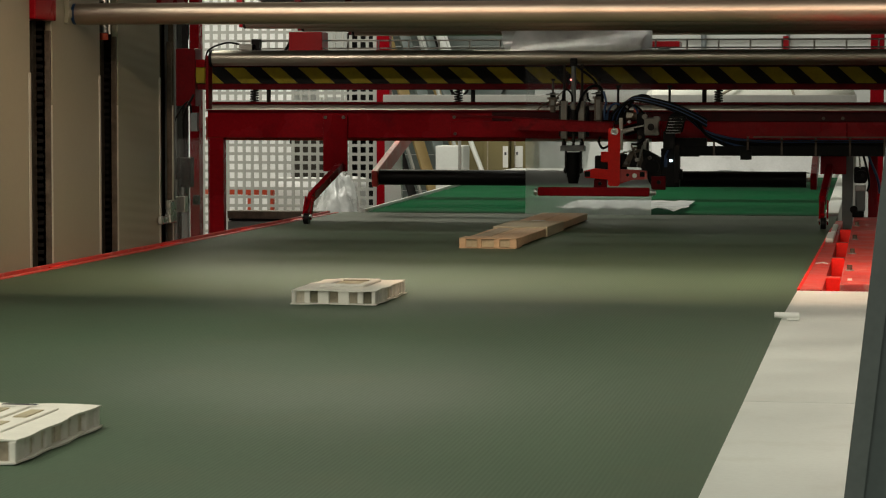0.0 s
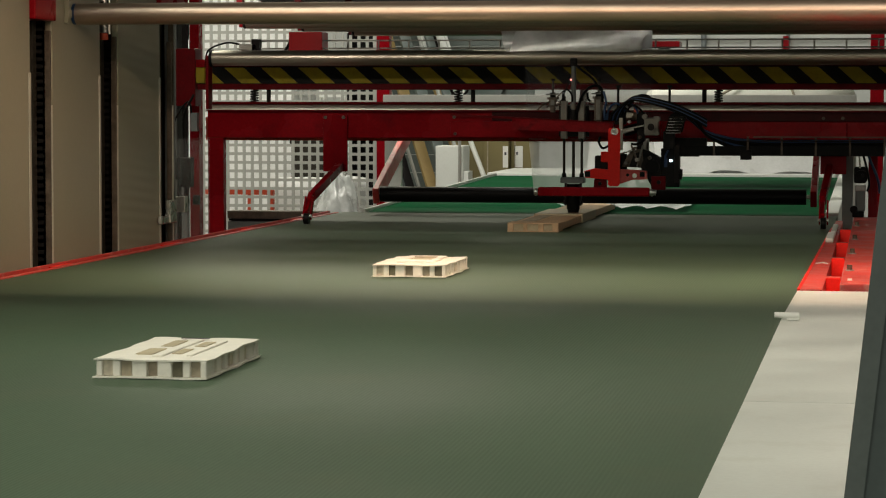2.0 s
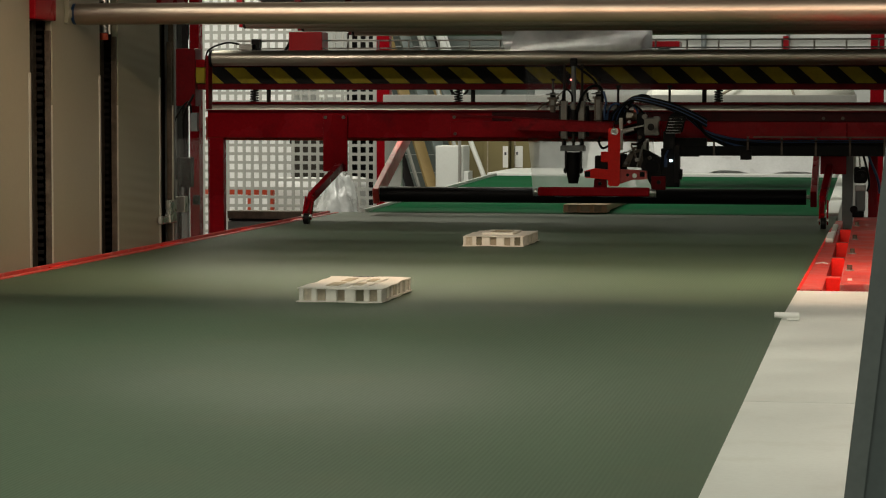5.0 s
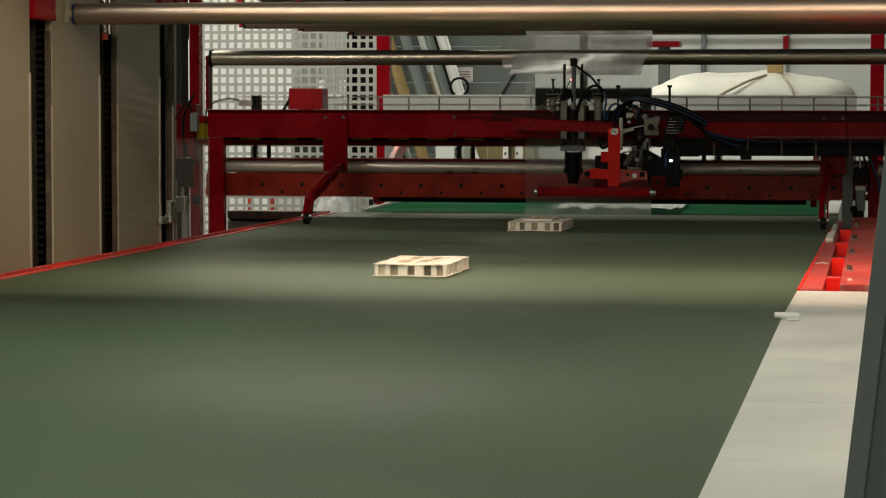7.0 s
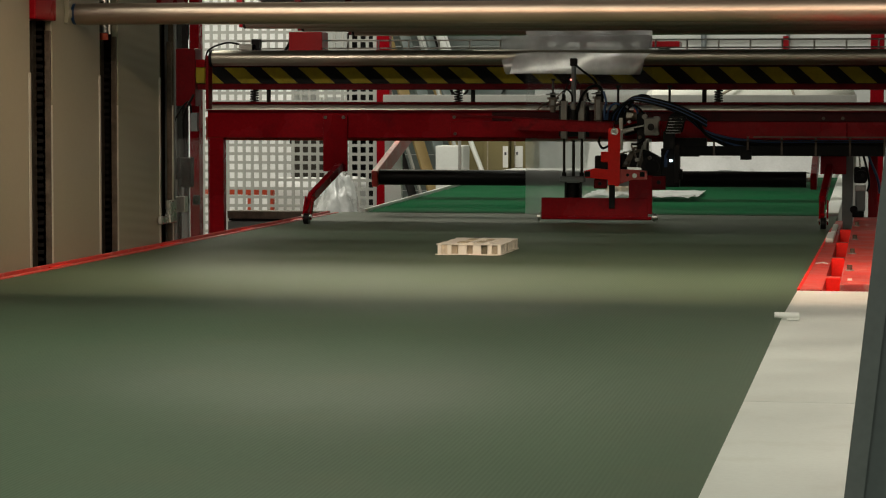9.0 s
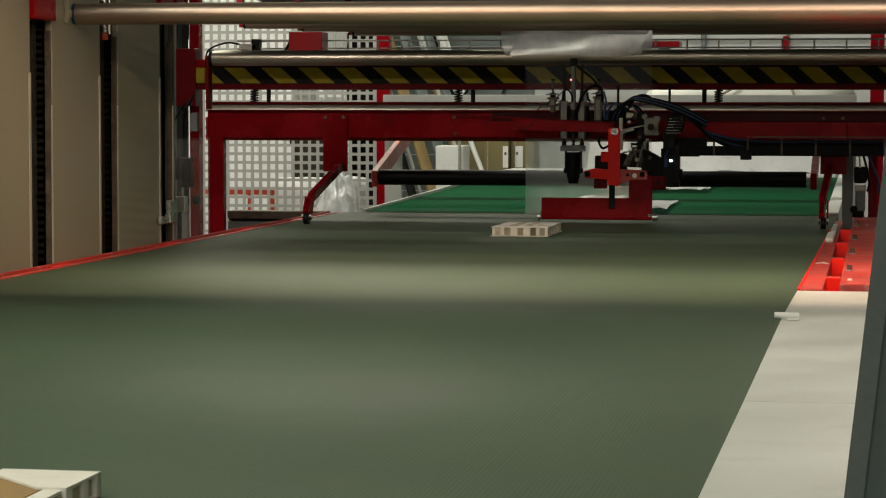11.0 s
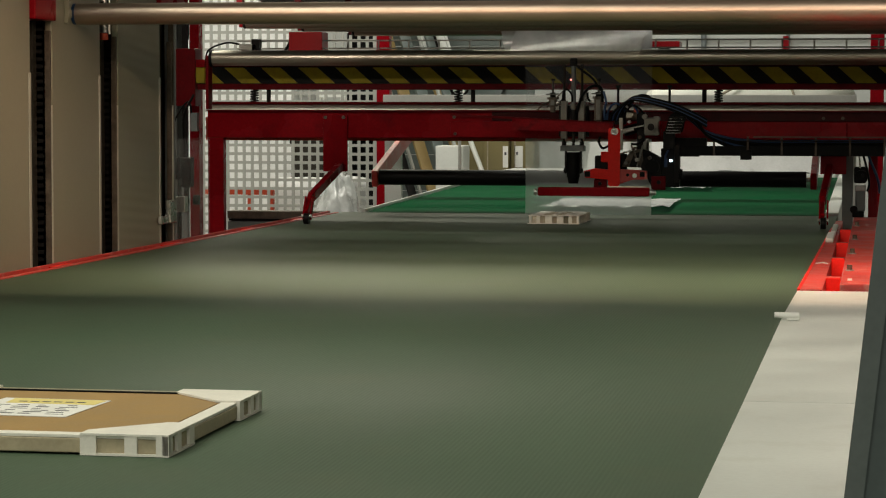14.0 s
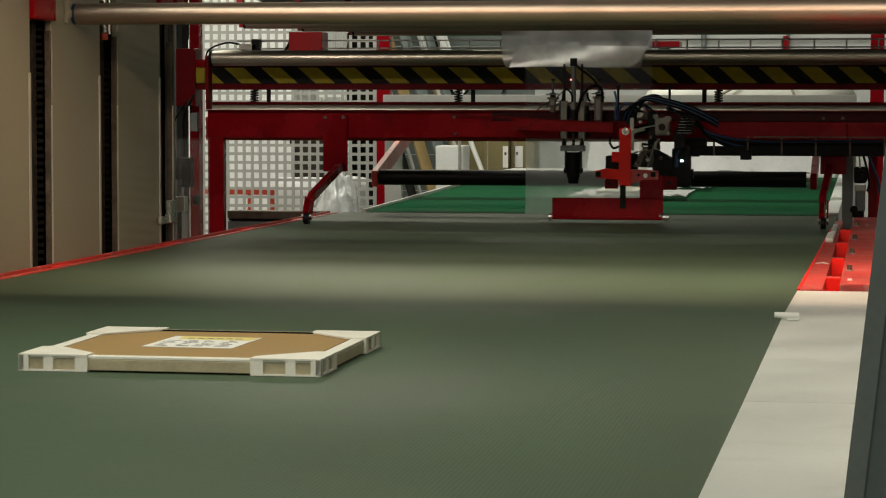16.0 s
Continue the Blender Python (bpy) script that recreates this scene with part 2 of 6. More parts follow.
# beam red darkened to stand for the shade on its upper half
SHADERED = mat("shade_dark_red", (0.040, 0.003, 0.004), 0.45, 0, 0.3, 5.0, 0.1, 90, (0.012, 0.004, 0.004), 0.7, spec=0.12)
# darker copy of the cell cardboard, with the recess's shade in its colour
DARKCELL = mat("shaded_cell", (0.155, 0.142, 0.095), 0.8, 0, 0.25, 24.0, 0.1, 140)
# grey-green paint at a third of its tone, with the shade in the colour
SHADEGREY = mat("shaded_green_grey_paint", (0.028, 0.034, 0.030), 0.5, 0, 0.15, 5.0, 0.1, 90, spec=0.2)
SATIN = mat("satin_steel", (0.58, 0.55, 0.48), 0.34, 0.55, 0.12, 3.0, 0.05, 140, (0.25, 0.22, 0.18), 0.4)
FOLDFILM = shining_film("folded_film", 0.62, 0.34, 0.27)
JAW = mat("jaw_paint", (0.30, 0.022, 0.008), 0.40, 0, 0.3, 6.0, 0.1, 90, (0.06, 0.008, 0.005), 0.7, spec=0.2)
COLUMN = mat("dull_aluminium", (0.19, 0.185, 0.165), 0.5, 0.4, 0.15, 14.0, 0.05, 150)
JAWBAR = mat("worn_dark_red", (0.20, 0.003, 0.007), 0.28, 0, 0.3, 7.0, 0.1, 90, (0.05, 0.003, 0.005), 0.8, spec=0.1)
RUST = mat("brown_fitting", (0.10, 0.075, 0.055), 0.5, 0.3, 0.3, 20.0, 0.1, 90)
STRIPFILM = shining_film("strip_film", 0.94, 0.34, 0.36)
GLASS = clear_film("clear_panel", 0.06, 0.08)
REDLED = glow("red_led", (1.0, 0.25, 0.2), 3.0)
BLUELED = glow("pale_led", (0.75, 0.92, 1.0), 3.0)


# ---- builders ----
ORIGIN = {}


def box(bm, x0, x1, y0, y1, z0, z1, bevel=0.0):
    r = bmesh.ops.create_cube(bm, size=1)
    vs = r["verts"]
    m = Matrix.Translation(((x0 + x1) / 2, (y0 + y1) / 2, (z0 + z1) / 2)) @ Matrix.Diagonal((abs(x1 - x0), abs(y1 - y0), abs(z1 - z0), 1))
    bmesh.ops.transform(bm, matrix=m, verts=vs)
    if bevel:
        es = list({e for v in vs for e in v.link_edges})
        bmesh.ops.bevel(bm, geom=es, offset=bevel, segments=2, affect="EDGES", profile=0.5)
    return bm


def rod(bm, a, b, r, seg=16, r2=None, bevel=0.0):
    a, b = Vector(a), Vector(b)
    res = bmesh.ops.create_cone(bm, cap_ends=True, segments=seg, radius1=r, radius2=r if r2 is None else r2, depth=(b - a).length)
    q = Vector((0, 0, 1)).rotation_difference((b - a).normalized()).to_matrix().to_4x4()
    bmesh.ops.transform(bm, matrix=Matrix.Translation((a + b) / 2) @ q, verts=res["verts"])
    for v in res["verts"]:
        for f in v.link_faces:
            if len(f.verts) == 4:
                f.smooth = True
    rim = {e for v in res["verts"] for f in v.link_faces if len(f.verts) != 4 for e in f.edges}
    bmesh.ops.split_edges(bm, edges=list(rim))
    return bm


def bar(bm, a, b, w, d, bevel=0.0):
    """A square bar from a to b: w across, d the other way."""
    a, b = Vector(a), Vector(b)
    res = bmesh.ops.create_cube(bm, size=1)
    vs = res["verts"]
    q = (b - a).normalized().to_track_quat("Z", "Y").to_matrix().to_4x4()
    bmesh.ops.transform(bm, matrix=Matrix.Translation((a + b) / 2) @ q @ Matrix.Diagonal((w, d, (b - a).length, 1)), verts=vs)
    if bevel:
        es = list({e for v in vs for e in v.link_edges})
        bmesh.ops.bevel(bm, geom=es, offset=bevel, segments=2, affect="EDGES", profile=0.5)
    return bm


def hose(bm, pts, r, seg=8, steps=6):
    """A round hose through the points, smoothed."""
    pts = [Vector(p) for p in pts]
    line = []
    for i in range(len(pts) - 1):
        p0, p1, p2, p3 = pts[max(i - 1, 0)], pts[i], pts[i + 1], pts[min(i + 2, len(pts) - 1)]
        for k in range(steps):
            t = k / steps
            line.append(0.5 * ((2 * p1) + (p2 - p0) * t + (2 * p0 - 5 * p1 + 4 * p2 - p3) * t * t + (3 * p1 - p0 - 3 * p2 + p3) * t ** 3))
    line.append(pts[-1])
    rings = []
    for i, c in enumerate(line):
        d = (line[min(i + 1, len(line) - 1)] - line[max(i - 1, 0)]).normalized()
        u = d.orthogonal().normalized() if not rings else (rings[-1][1] - d * d.dot(rings[-1][1])).normalized()
        w = d.cross(u)
        rings.append(([bm.verts.new(c + (u * math.cos(2 * math.pi * k / seg) + w * math.sin(2 * math.pi * k / seg)) * r) for k in range(seg)], u))
    for (a, _), (b, _) in zip(rings, rings[1:]):
        for k in range(seg):
            f = bm.faces.new((a[k], a[(k + 1) % seg], b[(k + 1) % seg], b[k]))
            f.smooth = True
    return bm


def prism(bm, outline, y0, y1, axis="y"):
    """A plate of the given outline (x, z), from y0 to y1; or (x, y) from z0 to z1 with axis z; or (y, z) along x."""
    def at(p, k):
        return {"y": (p[0], k, p[1]), "z": (p[0], p[1], k), "x": (k, p[0], p[1])}[axis]
    a = [bm.verts.new(at(p, y0)) for p in outline]
    b = [bm.verts.new(at(p, y1)) for p in outline]
    bm.faces.new(a)
    bm.faces.new(b[::-1])
    n = len(a)
    for i in range(n):
        bm.faces.new((a[i], b[i], b[(i + 1) % n], a[(i + 1) % n]))
    bmesh.ops.recalc_face_normals(bm, faces=bm.faces[:])
    return bm


def thing(name, at, label, category, group=""):
    ob = new(name)
    ob.empty_display_size = 0.1
    ob.location = at
    ORIGIN[ob.name] = Vector(at)
    return tagged(ob, label, category, group)


def mesh_of(bm, material, shift=None):
    if shift is not None:
        bmesh.ops.translate(bm, vec=-shift, verts=bm.verts[:])
    me = bpy.data.meshes.new("mesh")
    bm.to_mesh(me)
    bm.free()
    me.materials.append(material)
    return me


def part(name, bm, material, parent, label=""):
    """Links a bmesh, built in world space, as one mesh under a thing or a part."""
    ob = new(name, mesh_of(bm, material, ORIGIN[parent.name]))
    ob.parent = parent
    ORIGIN[ob.name] = ORIGIN[parent.name]
    return tagged(ob, label)


def single(name, bm, material, label, category="", kind="", at=(0, 0, 0), group=""):
    """A thing or a piece of the setting that is one mesh."""
    ob = new(name, mesh_of(bm, material, Vector(at)))
    ob.location = at
    ORIGIN[ob.name] = Vector(at)
    return tagged(ob, label, category, group, kind)


def B():
    return bmesh.new()


# ---- the hall ----
single("floor", box(B(), -9, 7, -7, 27, -0.2, 0), CONCRETE, "grey concrete factory floor", "floor", "structure")
single("ceiling", box(B(), -9, 7, -7, 27, 7.0, 7.2), WALLWHITE, "pale hall ceiling", "ceiling", "structure")
single("wall_west", box(B(), -9.2, -9, -7, 27, 0, 7), WALLWHITE, "plain pale hall wall", "wall", "structure")
single("wall_east", box(B(), 7, 7.2, -7, 27, 0, 7), WALLWHITE, "plain pale hall wall", "wall", "structure")
single("wall_south", box(B(), -9, 7, -7.2, -7, 0, 7), WALLWHITE, "plain pale hall wall", "wall", "structure")
single("wall_north", box(B(), -9, 7, 27, 27.2, 0, 7), WALLWHITE, "plain pale hall wall behind the line", "wall", "structure")

# grey boarded wall behind the leaning profiles
siding = thing("wall_boarded", (-3.0, 23.0, 0), "grey-green boarded partition wall", "wall")
siding["kind"] = "structure"
for k in range(16):
    part("board", box(B(), -4.6, -3.158, 23.0, 23.04, 0.02 + k * 0.17, 0.185 + k * 0.17, 0.006), SIDING, siding)
part("brace", bar(B(), (-3.72, 22.95, 1.25), (-3.0, 22.95, 2.4), 0.07, 0.05), GREY, siding)

# ---- the conveyors ----
SEAM, SLOPE = 7.13, 0.0095
XL, XR = -2.96, -0.262
ENDY = 13.70
RISE = 0.0135


def belt_z(y):
    if y < SEAM:
        return 0.9 + (y - SEAM) * SLOPE
    return 0.9 if y < 13.75 else 0.9 + (y - 13.75) * RISE


conv = thing("belt_conveyor", (-1.6, 4.0, 0), "long conveyor with a dark green ribbed rubber belt", "conveyor")
bm = B()
prism(bm, [(-6.0, belt_z(-6.0)), (SEAM, 0.9), (ENDY - 0.06, 0.9), (ENDY - 0.015, 0.885), (ENDY, 0.85), (ENDY - 0.06, 0.79), (SEAM, 0.79), (-6.0, 0.68)], XL, -0.205, "x")
part("belt", bm, BELT, conv)
bm = B()
rod(bm, (XL, ENDY - 0.06, 0.845), (XR, ENDY - 0.06, 0.845), 0.035, 20)
part("end_roller", bm, STEEL, conv)
part("knife_edge", box(B(), XL, XR, ENDY + 0.002, ENDY + 0.025, 0.86, 0.895, 0.004), BRIGHT, conv, "bright steel strip at the belt's end")
for y0, y1 in ((-6, 2), (2.01, 6.5)):
    part("side_panel", box(B(), XL - 0.06, XL - 0.004, y0, y1, 0.45, belt_z(y0) - 0.01, 0.004), RED, conv)
part("side_panel", box(B(), XR + 0.004, XR + 0.05, -6, 13.6, 0.45, 0.76, 0.004), RED, conv)
for y in (-4, 0, 4, 8, 12):
    for x in (XL - 0.03, XR + 0.03):
        part("leg", box(B(), x - 0.04, x + 0.04, y - 0.04, y + 0.04, 0, 0.47, 0.004), RED, conv)

rail = thing("edge_rail", (XL - 0.04, 9, 0.45), "narrow red painted edge rail along the belt", "rail")
part("channel", box(B(), XL - 0.062, XL - 0.004, 6.51, 13.55, 0.45, 0.884, 0.003), DARKRED, rail)
part("lip", box(B(), XL - 0.024, XL - 0.004, 6.51, 13.55, 0.884, 0.904, 0.002), WORNRED, rail, "worn pinkish red lip")
part("lip", box(B(), XL - 0.062, XL - 0.054, 6.51, 13.55, 0.884, 0.911, 0.002), WORNRED, rail, "worn pinkish red lip")
for y, a in ((8.75, 0.22), (10.2, 0.26), (11.55, 0.2), (12.6, 0.18)):
    part("bridge", box(B(), XL - 0.0535, XL - 0.0245, y, y + a, 0.884, 0.903, 0.002), SIGNAL, rail)

# white side table, red drive cover, pin
table = thing("side_table", (-0.14, 5.5, 0), "white laminate side table beside the belt", "table")
EDGE_Y, EDGE_X = (-4.0, 3.974, 4.861, 5.957, 7.079, 8.077), (-0.33, -0.275, -0.269, -0.263, -0.258, -0.247)
for y0, y1 in ((-4, -0.5), (-0.495, 2.4), (2.405, 3.93), (3.935, 5.17), (5.175, 8.07)):
    ys = [y0, SEAM, y1] if y0 < SEAM < y1 else [y0, y1]
    zs = [0.903 + (min(y, SEAM) - SEAM) * SLOPE for y in ys]
    bm = prism(B(), [(y, z - 0.042) for y, z in zip(ys, zs)] + [(y, z) for y, z in zip(ys[::-1], zs[::-1])], XR + 0.006, 0.04, "x")
    for v in bm.verts:
        if v.co.x < -0.2:
            v.co.x = float(np.interp(v.co.y, EDGE_Y, EDGE_X))
    part("top_panel", bm, WHITE, table)
for y in (-3, 1, 5, 7.6):
    part("leg", box(B(), -0.10, -0.04, y - 0.03, y + 0.03, 0, 0.79), GREY, table)
rnd = random.Random(21)
for k in range(16):
    y = 3.75 + k * 0.16 + rnd.uniform(-0.05, 0.05)
    z = 0.902 + (y - SEAM) * SLOPE
    a = rnd.uniform(0.05, 0.16)
    part("worn_patch", prism(B(), [(-0.066 + rnd.uniform(-0.003, 0.003) + 0.0045 * (y - 3.75), y + a * 0.3), (-0.03, y), (-0.03, y + a), (-0.064 + rnd.uniform(-0.003, 0.003) + 0.0045 * (y - 3.75), y + a * 0.6)], z - 0.002, z + 0.0006 + 0.0002 * (k % 3), "z"), rnd.choice((EDGE, PAPER, CELL)), table, "worn brown chip in the edge")
pin = thing("metal_pin", (-0.255, 6.98, 0.904), "short metal pin lying across the table's edge", "pin")
part("shank", rod(B(), (-0.276, 6.965, 0.915), (-0.207, 6.965, 0.915), 0.009, 12), PAPER, pin)
part("plate", box(B(), -0.240, -0.207, 6.94, 7.00, 0.903, 0.908, 0.001), PAPER, pin)

cover = thing("drive_cover", (-0.14, 10.5, 0.45), "bright red machine side cover with bolted blocks", "machine cover")
part("inner_plate", prism(B(), [(-0.245, 8.09), (-0.168, 8.09), (-0.168, 13.0), (-0.203, 13.0), (-0.206, 12.4)], 0.72, 0.905, "z"), WORNRED, cover)
part("inner_edge", bar(B(), (-0.244, 8.09, 0.898), (-0.208, 12.2, 0.898), 0.010, 0.020, 0.001), SIGNAL, cover)
part("outer_plate", box(B(), -0.112, 0.05, 8.09, 13.0, 0.72, 0.925, 0.004), WORNRED, cover)
part("trough", box(B(), -0.168, -0.112, 8.09, 13.0, 0.72, 0.80), RED, cover)
for y in (8.48, 9.58, 10.68, 11.8):
    part("rib", box(B(), -0.165, -0.115, y, y + 0.02, 0.80, 0.917, 0.002), SIGNAL, cover)
    part("rib_top", box(B(), -0.166, -0.114, y + 0.021, y + 0.10, 0.902, 0.916, 0.002), WORNRED, cover)
for y in (8.75, 9.75, 10.8, 12.0):
    part("bolt", rod(B(), (-0.088, y, 0.925), (-0.088, y, 0.946), 0.010, 10), RUST, cover)
    part("washer", rod(B(), (-0.088, y, 0.925), (-0.088, y, 0.929), 0.016, 12), ALU, cover)
part("patch", box(B(), -0.09, -0.075, 8.25, 8.32, 0.925, 0.928), PAPER, cover)
part("white_cap", box(B(), -0.215, -0.180, 10.9, 11.45, 0.9055, 0.925, 0.006), WHITE, cover, "chipped white plastic cap")
part("white_cap", box(B(), -0.205, -0.180, 11.6, 12.3, 0.9055, 0.922, 0.006), WHITE, cover)
part("seam_strip", prism(B(), [(-0.222, 9.42), (-0.195, 9.47), (-0.175, 9.40), (-0.175, 9.42), (-0.195, 9.49), (-0.222, 9.44)], 0.905, 0.909, "z"), PAPER, cover)
part("leg", box(B(), -0.15, 0.0, 12.4, 12.5, 0, 0.72), RED, cover)
part("leg", box(B(), -0.15, 0.0, 8.3, 8.4, 0, 0.72), RED, cover)

member = thing("cross_member", (-3.2, 13.65, 0), "dark steel cross member beside the belt's end", "machine frame")
part("beam", box(B(), -3.62, -3.055, 13.62, 13.70, 0.845, 0.858, 0.002), MATT, member)
part("top_strip", box(B(), -3.62, -3.055, 13.59, 13.71, 0.8605, 0.904, 0.003), RUST, member, "rusty brown steel strip")
part("lower_beam", box(B(), -3.62, -3.055, 13.60, 13.70, 0.76, 0.843, 0.003), GREY, member)
part("leg", box(B(), -3.44, -3.36, 13.61, 13.69, 0, 0.76), MATT, member)
column = thing("side_column", (-0.11, 13.0, 0), "grey column with black gear and hoses", "machine frame")
part("post", box(B(), -0.174, -0.118, 13.02, 13.08, 0, 1.26, 0.004), GREY, column)
part("back_post", box(B(), -0.040, 0.008, 13.10, 13.16, 0, 1.32, 0.004), RED, column, "dark red square post")
part("gear_case", box(B(), -0.114, -0.048, 13.0, 13.09, 1.10, 1.185, 0.012), MATT, column)
part("cylinder", box(B(), -0.105, -0.054, 12.99, 13.06, 0.955, 1.085, 0.008), GREY, column, "worn grey cylinder body")
part("cylinder_cap", box(B(), -0.108, -0.051, 12.985, 13.07, 1.06, 1.088, 0.004), ALU, column)
part("valve_foot", box(B(), -0.12, -0.06, 12.97, 13.05, 0.925, 0.953, 0.004), BLACK, column)
part("gear", rod(B(), (-0.075, 12.97, 1.135), (-0.075, 13.0, 1.135), 0.034, 18), BLACK, column)
part("gear", rod(B(), (-0.112, 12.97, 0.965), (-0.112, 13.0, 0.965), 0.020, 14), BLACK, column)
part("link_rod", rod(B(), (-0.082, 12.98, 1.18), (-0.090, 12.98, 1.30), 0.005, 10), BRIGHT, column)
part("hub", rod(B(), (-0.068, 12.955, 1.14), (-0.068, 12.97, 1.14), 0.010, 12), MATT, column)
part("hose", hose(B(), [(-0.06, 12.96, 1.30), (-0.03, 12.95, 1.22), (0.01, 12.95, 1.12), (0.02, 12.96, 1.05)], 0.007), BLUEHOSE, column)
part("screw", rod(B(), (-0.048, 12.97, 1.05), (-0.048, 12.99, 1.05), 0.007, 8), BRIGHT, column)
part("hose", hose(B(), [(-0.088, 12.96, 1.30), (-0.068, 12.95, 1.25), (-0.048, 12.95, 1.18), (-0.035, 12.96, 1.10), (-0.045, 12.97, 1.06)], 0.006), BLACK, column)

# the outfeed belt
out = thing("outfeed_conveyor", (-1.6, 16.0, 0), "outfeed conveyor with a bright green belt", "conveyor")
bm = B()
prism(bm, [(13.78, 0.895), (18.7, belt_z(18.7)), (18.75, 0.93), (18.7, 0.90), (13.80, 0.80), (13.76, 0.85)], XL + 0.10, XR - 0.02, "x")
part("belt", bm, GREEN, out)
part("side_rail", prism(B(), [(13.78, 0.80), (18.75, 0.86), (18.75, belt_z(18.75) + 0.02), (13.78, 0.91)], XL + 0.082, XL + 0.096, "x"), WHITE, out, "white side rail")
part("side_rail", prism(B(), [(13.78, 0.80), (18.75, 0.86), (18.75, belt_z(18.75) + 0.02), (13.78, 0.91)], XR - 0.012, XR + 0.06, "x"), WHITE, out, "white side rail")
for y in (14.2, 18.3):
    for x in (XL + 0.14, XR - 0.05):
        part("leg", box(B(), x - 0.03, x + 0.03, y - 0.03, y + 0.03, 0, 0.82), GREY, out)

# ---- the door front beside the line ----
front = thing("cabinet_wall", (-3.15, 9.0, 0), "row of beige machine doors with chain guides between", "machine cabinet")
WX = -3.06
for y0, y1 in ((4.0, 8.70), (8.945, 9.53), (9.765, 10.37)):
    part("door_panel", box(B(), WX - 0.03, WX, y0, y1, 0.3, 2.6, 0.006), RIBPANEL if y0 > 9.7 else PANEL, front)
    part("edge_trim", box(B(), WX - 0.012, WX + 0.003, y1 - 0.022, y1 + 0.002, 0.3, 1.62, 0.004), SATIN, front, "bright worn metal edge")
for y0, y1 in ((8.70, 8.945), (9.53, 9.765), (10.37, 10.57)):
    # black sheet standing in for the dark void of the slot
    part("guide_back", box(B(), WX - 0.12, WX - 0.075, y0 - 0.05, y1 + (0.30 if y1 < 10.4 else 0.10), 0.3, 2.6), BLACK, front)
    part("guide_bar", box(B(), WX - 0.075, WX - 0.058, y0 + 0.185, y0 + 0.235, 0.3, 2.35, 0.003), DARKBAR, front)
    # the beige panel's return, with its shade put into a brown colour
    part("shaded_return", box(B(), WX - 0.026, WX - 0.003, y1 - 0.014, y1 - 0.003, 0.3, 1.78, 0.002), RUST, front, "panel's return edge, coloured brown for its shade")
    part("lip_edge", box(B(), WX - 0.0025, WX + 0.002, y1 - 0.012, y1 - 0.002, 0.3, 1.50, 0.001), SATIN, front, "bright worn metal edge")
    bm = B()
    for k in range(62):
        z = 0.60 + k * 0.028
        rod(bm, (WX - 0.052, y0 + 0.255, z), (WX - 0.052, y0 + 0.295, z), 0.009, 8)
        box(bm, WX - 0.065, WX - 0.039, y0 + 0.248, y0 + 0.256, z - 0.012, z + 0.030)
        box(bm, WX - 0.065, WX - 0.039, y0 + 0.294, y0 + 0.302, z - 0.012, z + 0.030)
    part("chain", bm, MATT, front, "greasy dark roller chain")
part("head_block", box(B(), WX - 0.10, WX + 0.02, 8.702, 8.94, 1.815, 2.2, 0.006), RED, front)
part("head_block", box(B(), WX - 0.10, WX + 0.02, 10.32, 10.75, 1.93, 2.3, 0.006), RED, front)
for y in (9.52,):
    part("tensioner", rod(B(), (WX - 0.04, y + 0.18, 1.795), (WX - 0.04, y + 0.18, 2.1), 0.014, 10), BRIGHT, front)
    part("tensioner_nut", rod(B(), (WX - 0.04, y + 0.18, 1.765), (WX - 0.04, y + 0.18, 1.792), 0.020, 6), ORANGE, front, "copper-coloured nut")
    part("tensioner", rod(B(), (WX - 0.04, y + 0.25, 1.79), (WX - 0.04, y + 0.25, 2.1), 0.010, 10), BRIGHT, front)
part("handle", box(B(), WX + 0.004, WX + 0.030, 10.42, 10.52, 0.985, 1.085, 0.006), BRIGHT, front, "bright metal latch")
part("handle", box(B(), WX + 0.004, WX + 0.024, 10.30, 10.415, 0.985, 1.02, 0.006), BRIGHT, front)
part("plinth", box(B(), WX - 0.16, WX + 0.01, 4.0, 10.55, 0, 0.3), GREY, front)

pane = thing("machine_guard", (-3.1, 11.0, 0), "clear guard pane on a thin metal frame", "guard panel")
part("pane", box(B(), WX - 0.03, WX - 0.02, 10.63, 11.245, 0.45, 1.35), GLASS, pane)
part("stile", box(B(), WX - 0.045, WX - 0.005, 10.59, 10.62, 0, 2.5, 0.002), GREY, pane)
part("edge_strip", box(B(), -3.086, -3.062, 10.585, 10.589, 0.3, 2.4, 0.001), RUST, pane)
part("clip", box(B(), WX - 0.05, WX + 0.0, 10.75, 10.80, 1.02, 1.09, 0.003), BRIGHT, pane)

part("switch", box(B(), -3.175, -3.125, 11.08, 11.14, 1.12, 1.26, 0.006), BLACK, pane, "black safety switch")
part("switch_tongue", box(B(), -3.162, -3.142, 11.09, 11.12, 1.04, 1.12, 0.003), BLACK, pane)
part("switch_cable", hose(B(), [(-3.155, 11.1, 1.26), (-3.165, 11.1, 1.36), (-3.16, 11.1, 1.46), (-3.12, 11.12, 1.55)], 0.006), BLACK, pane)

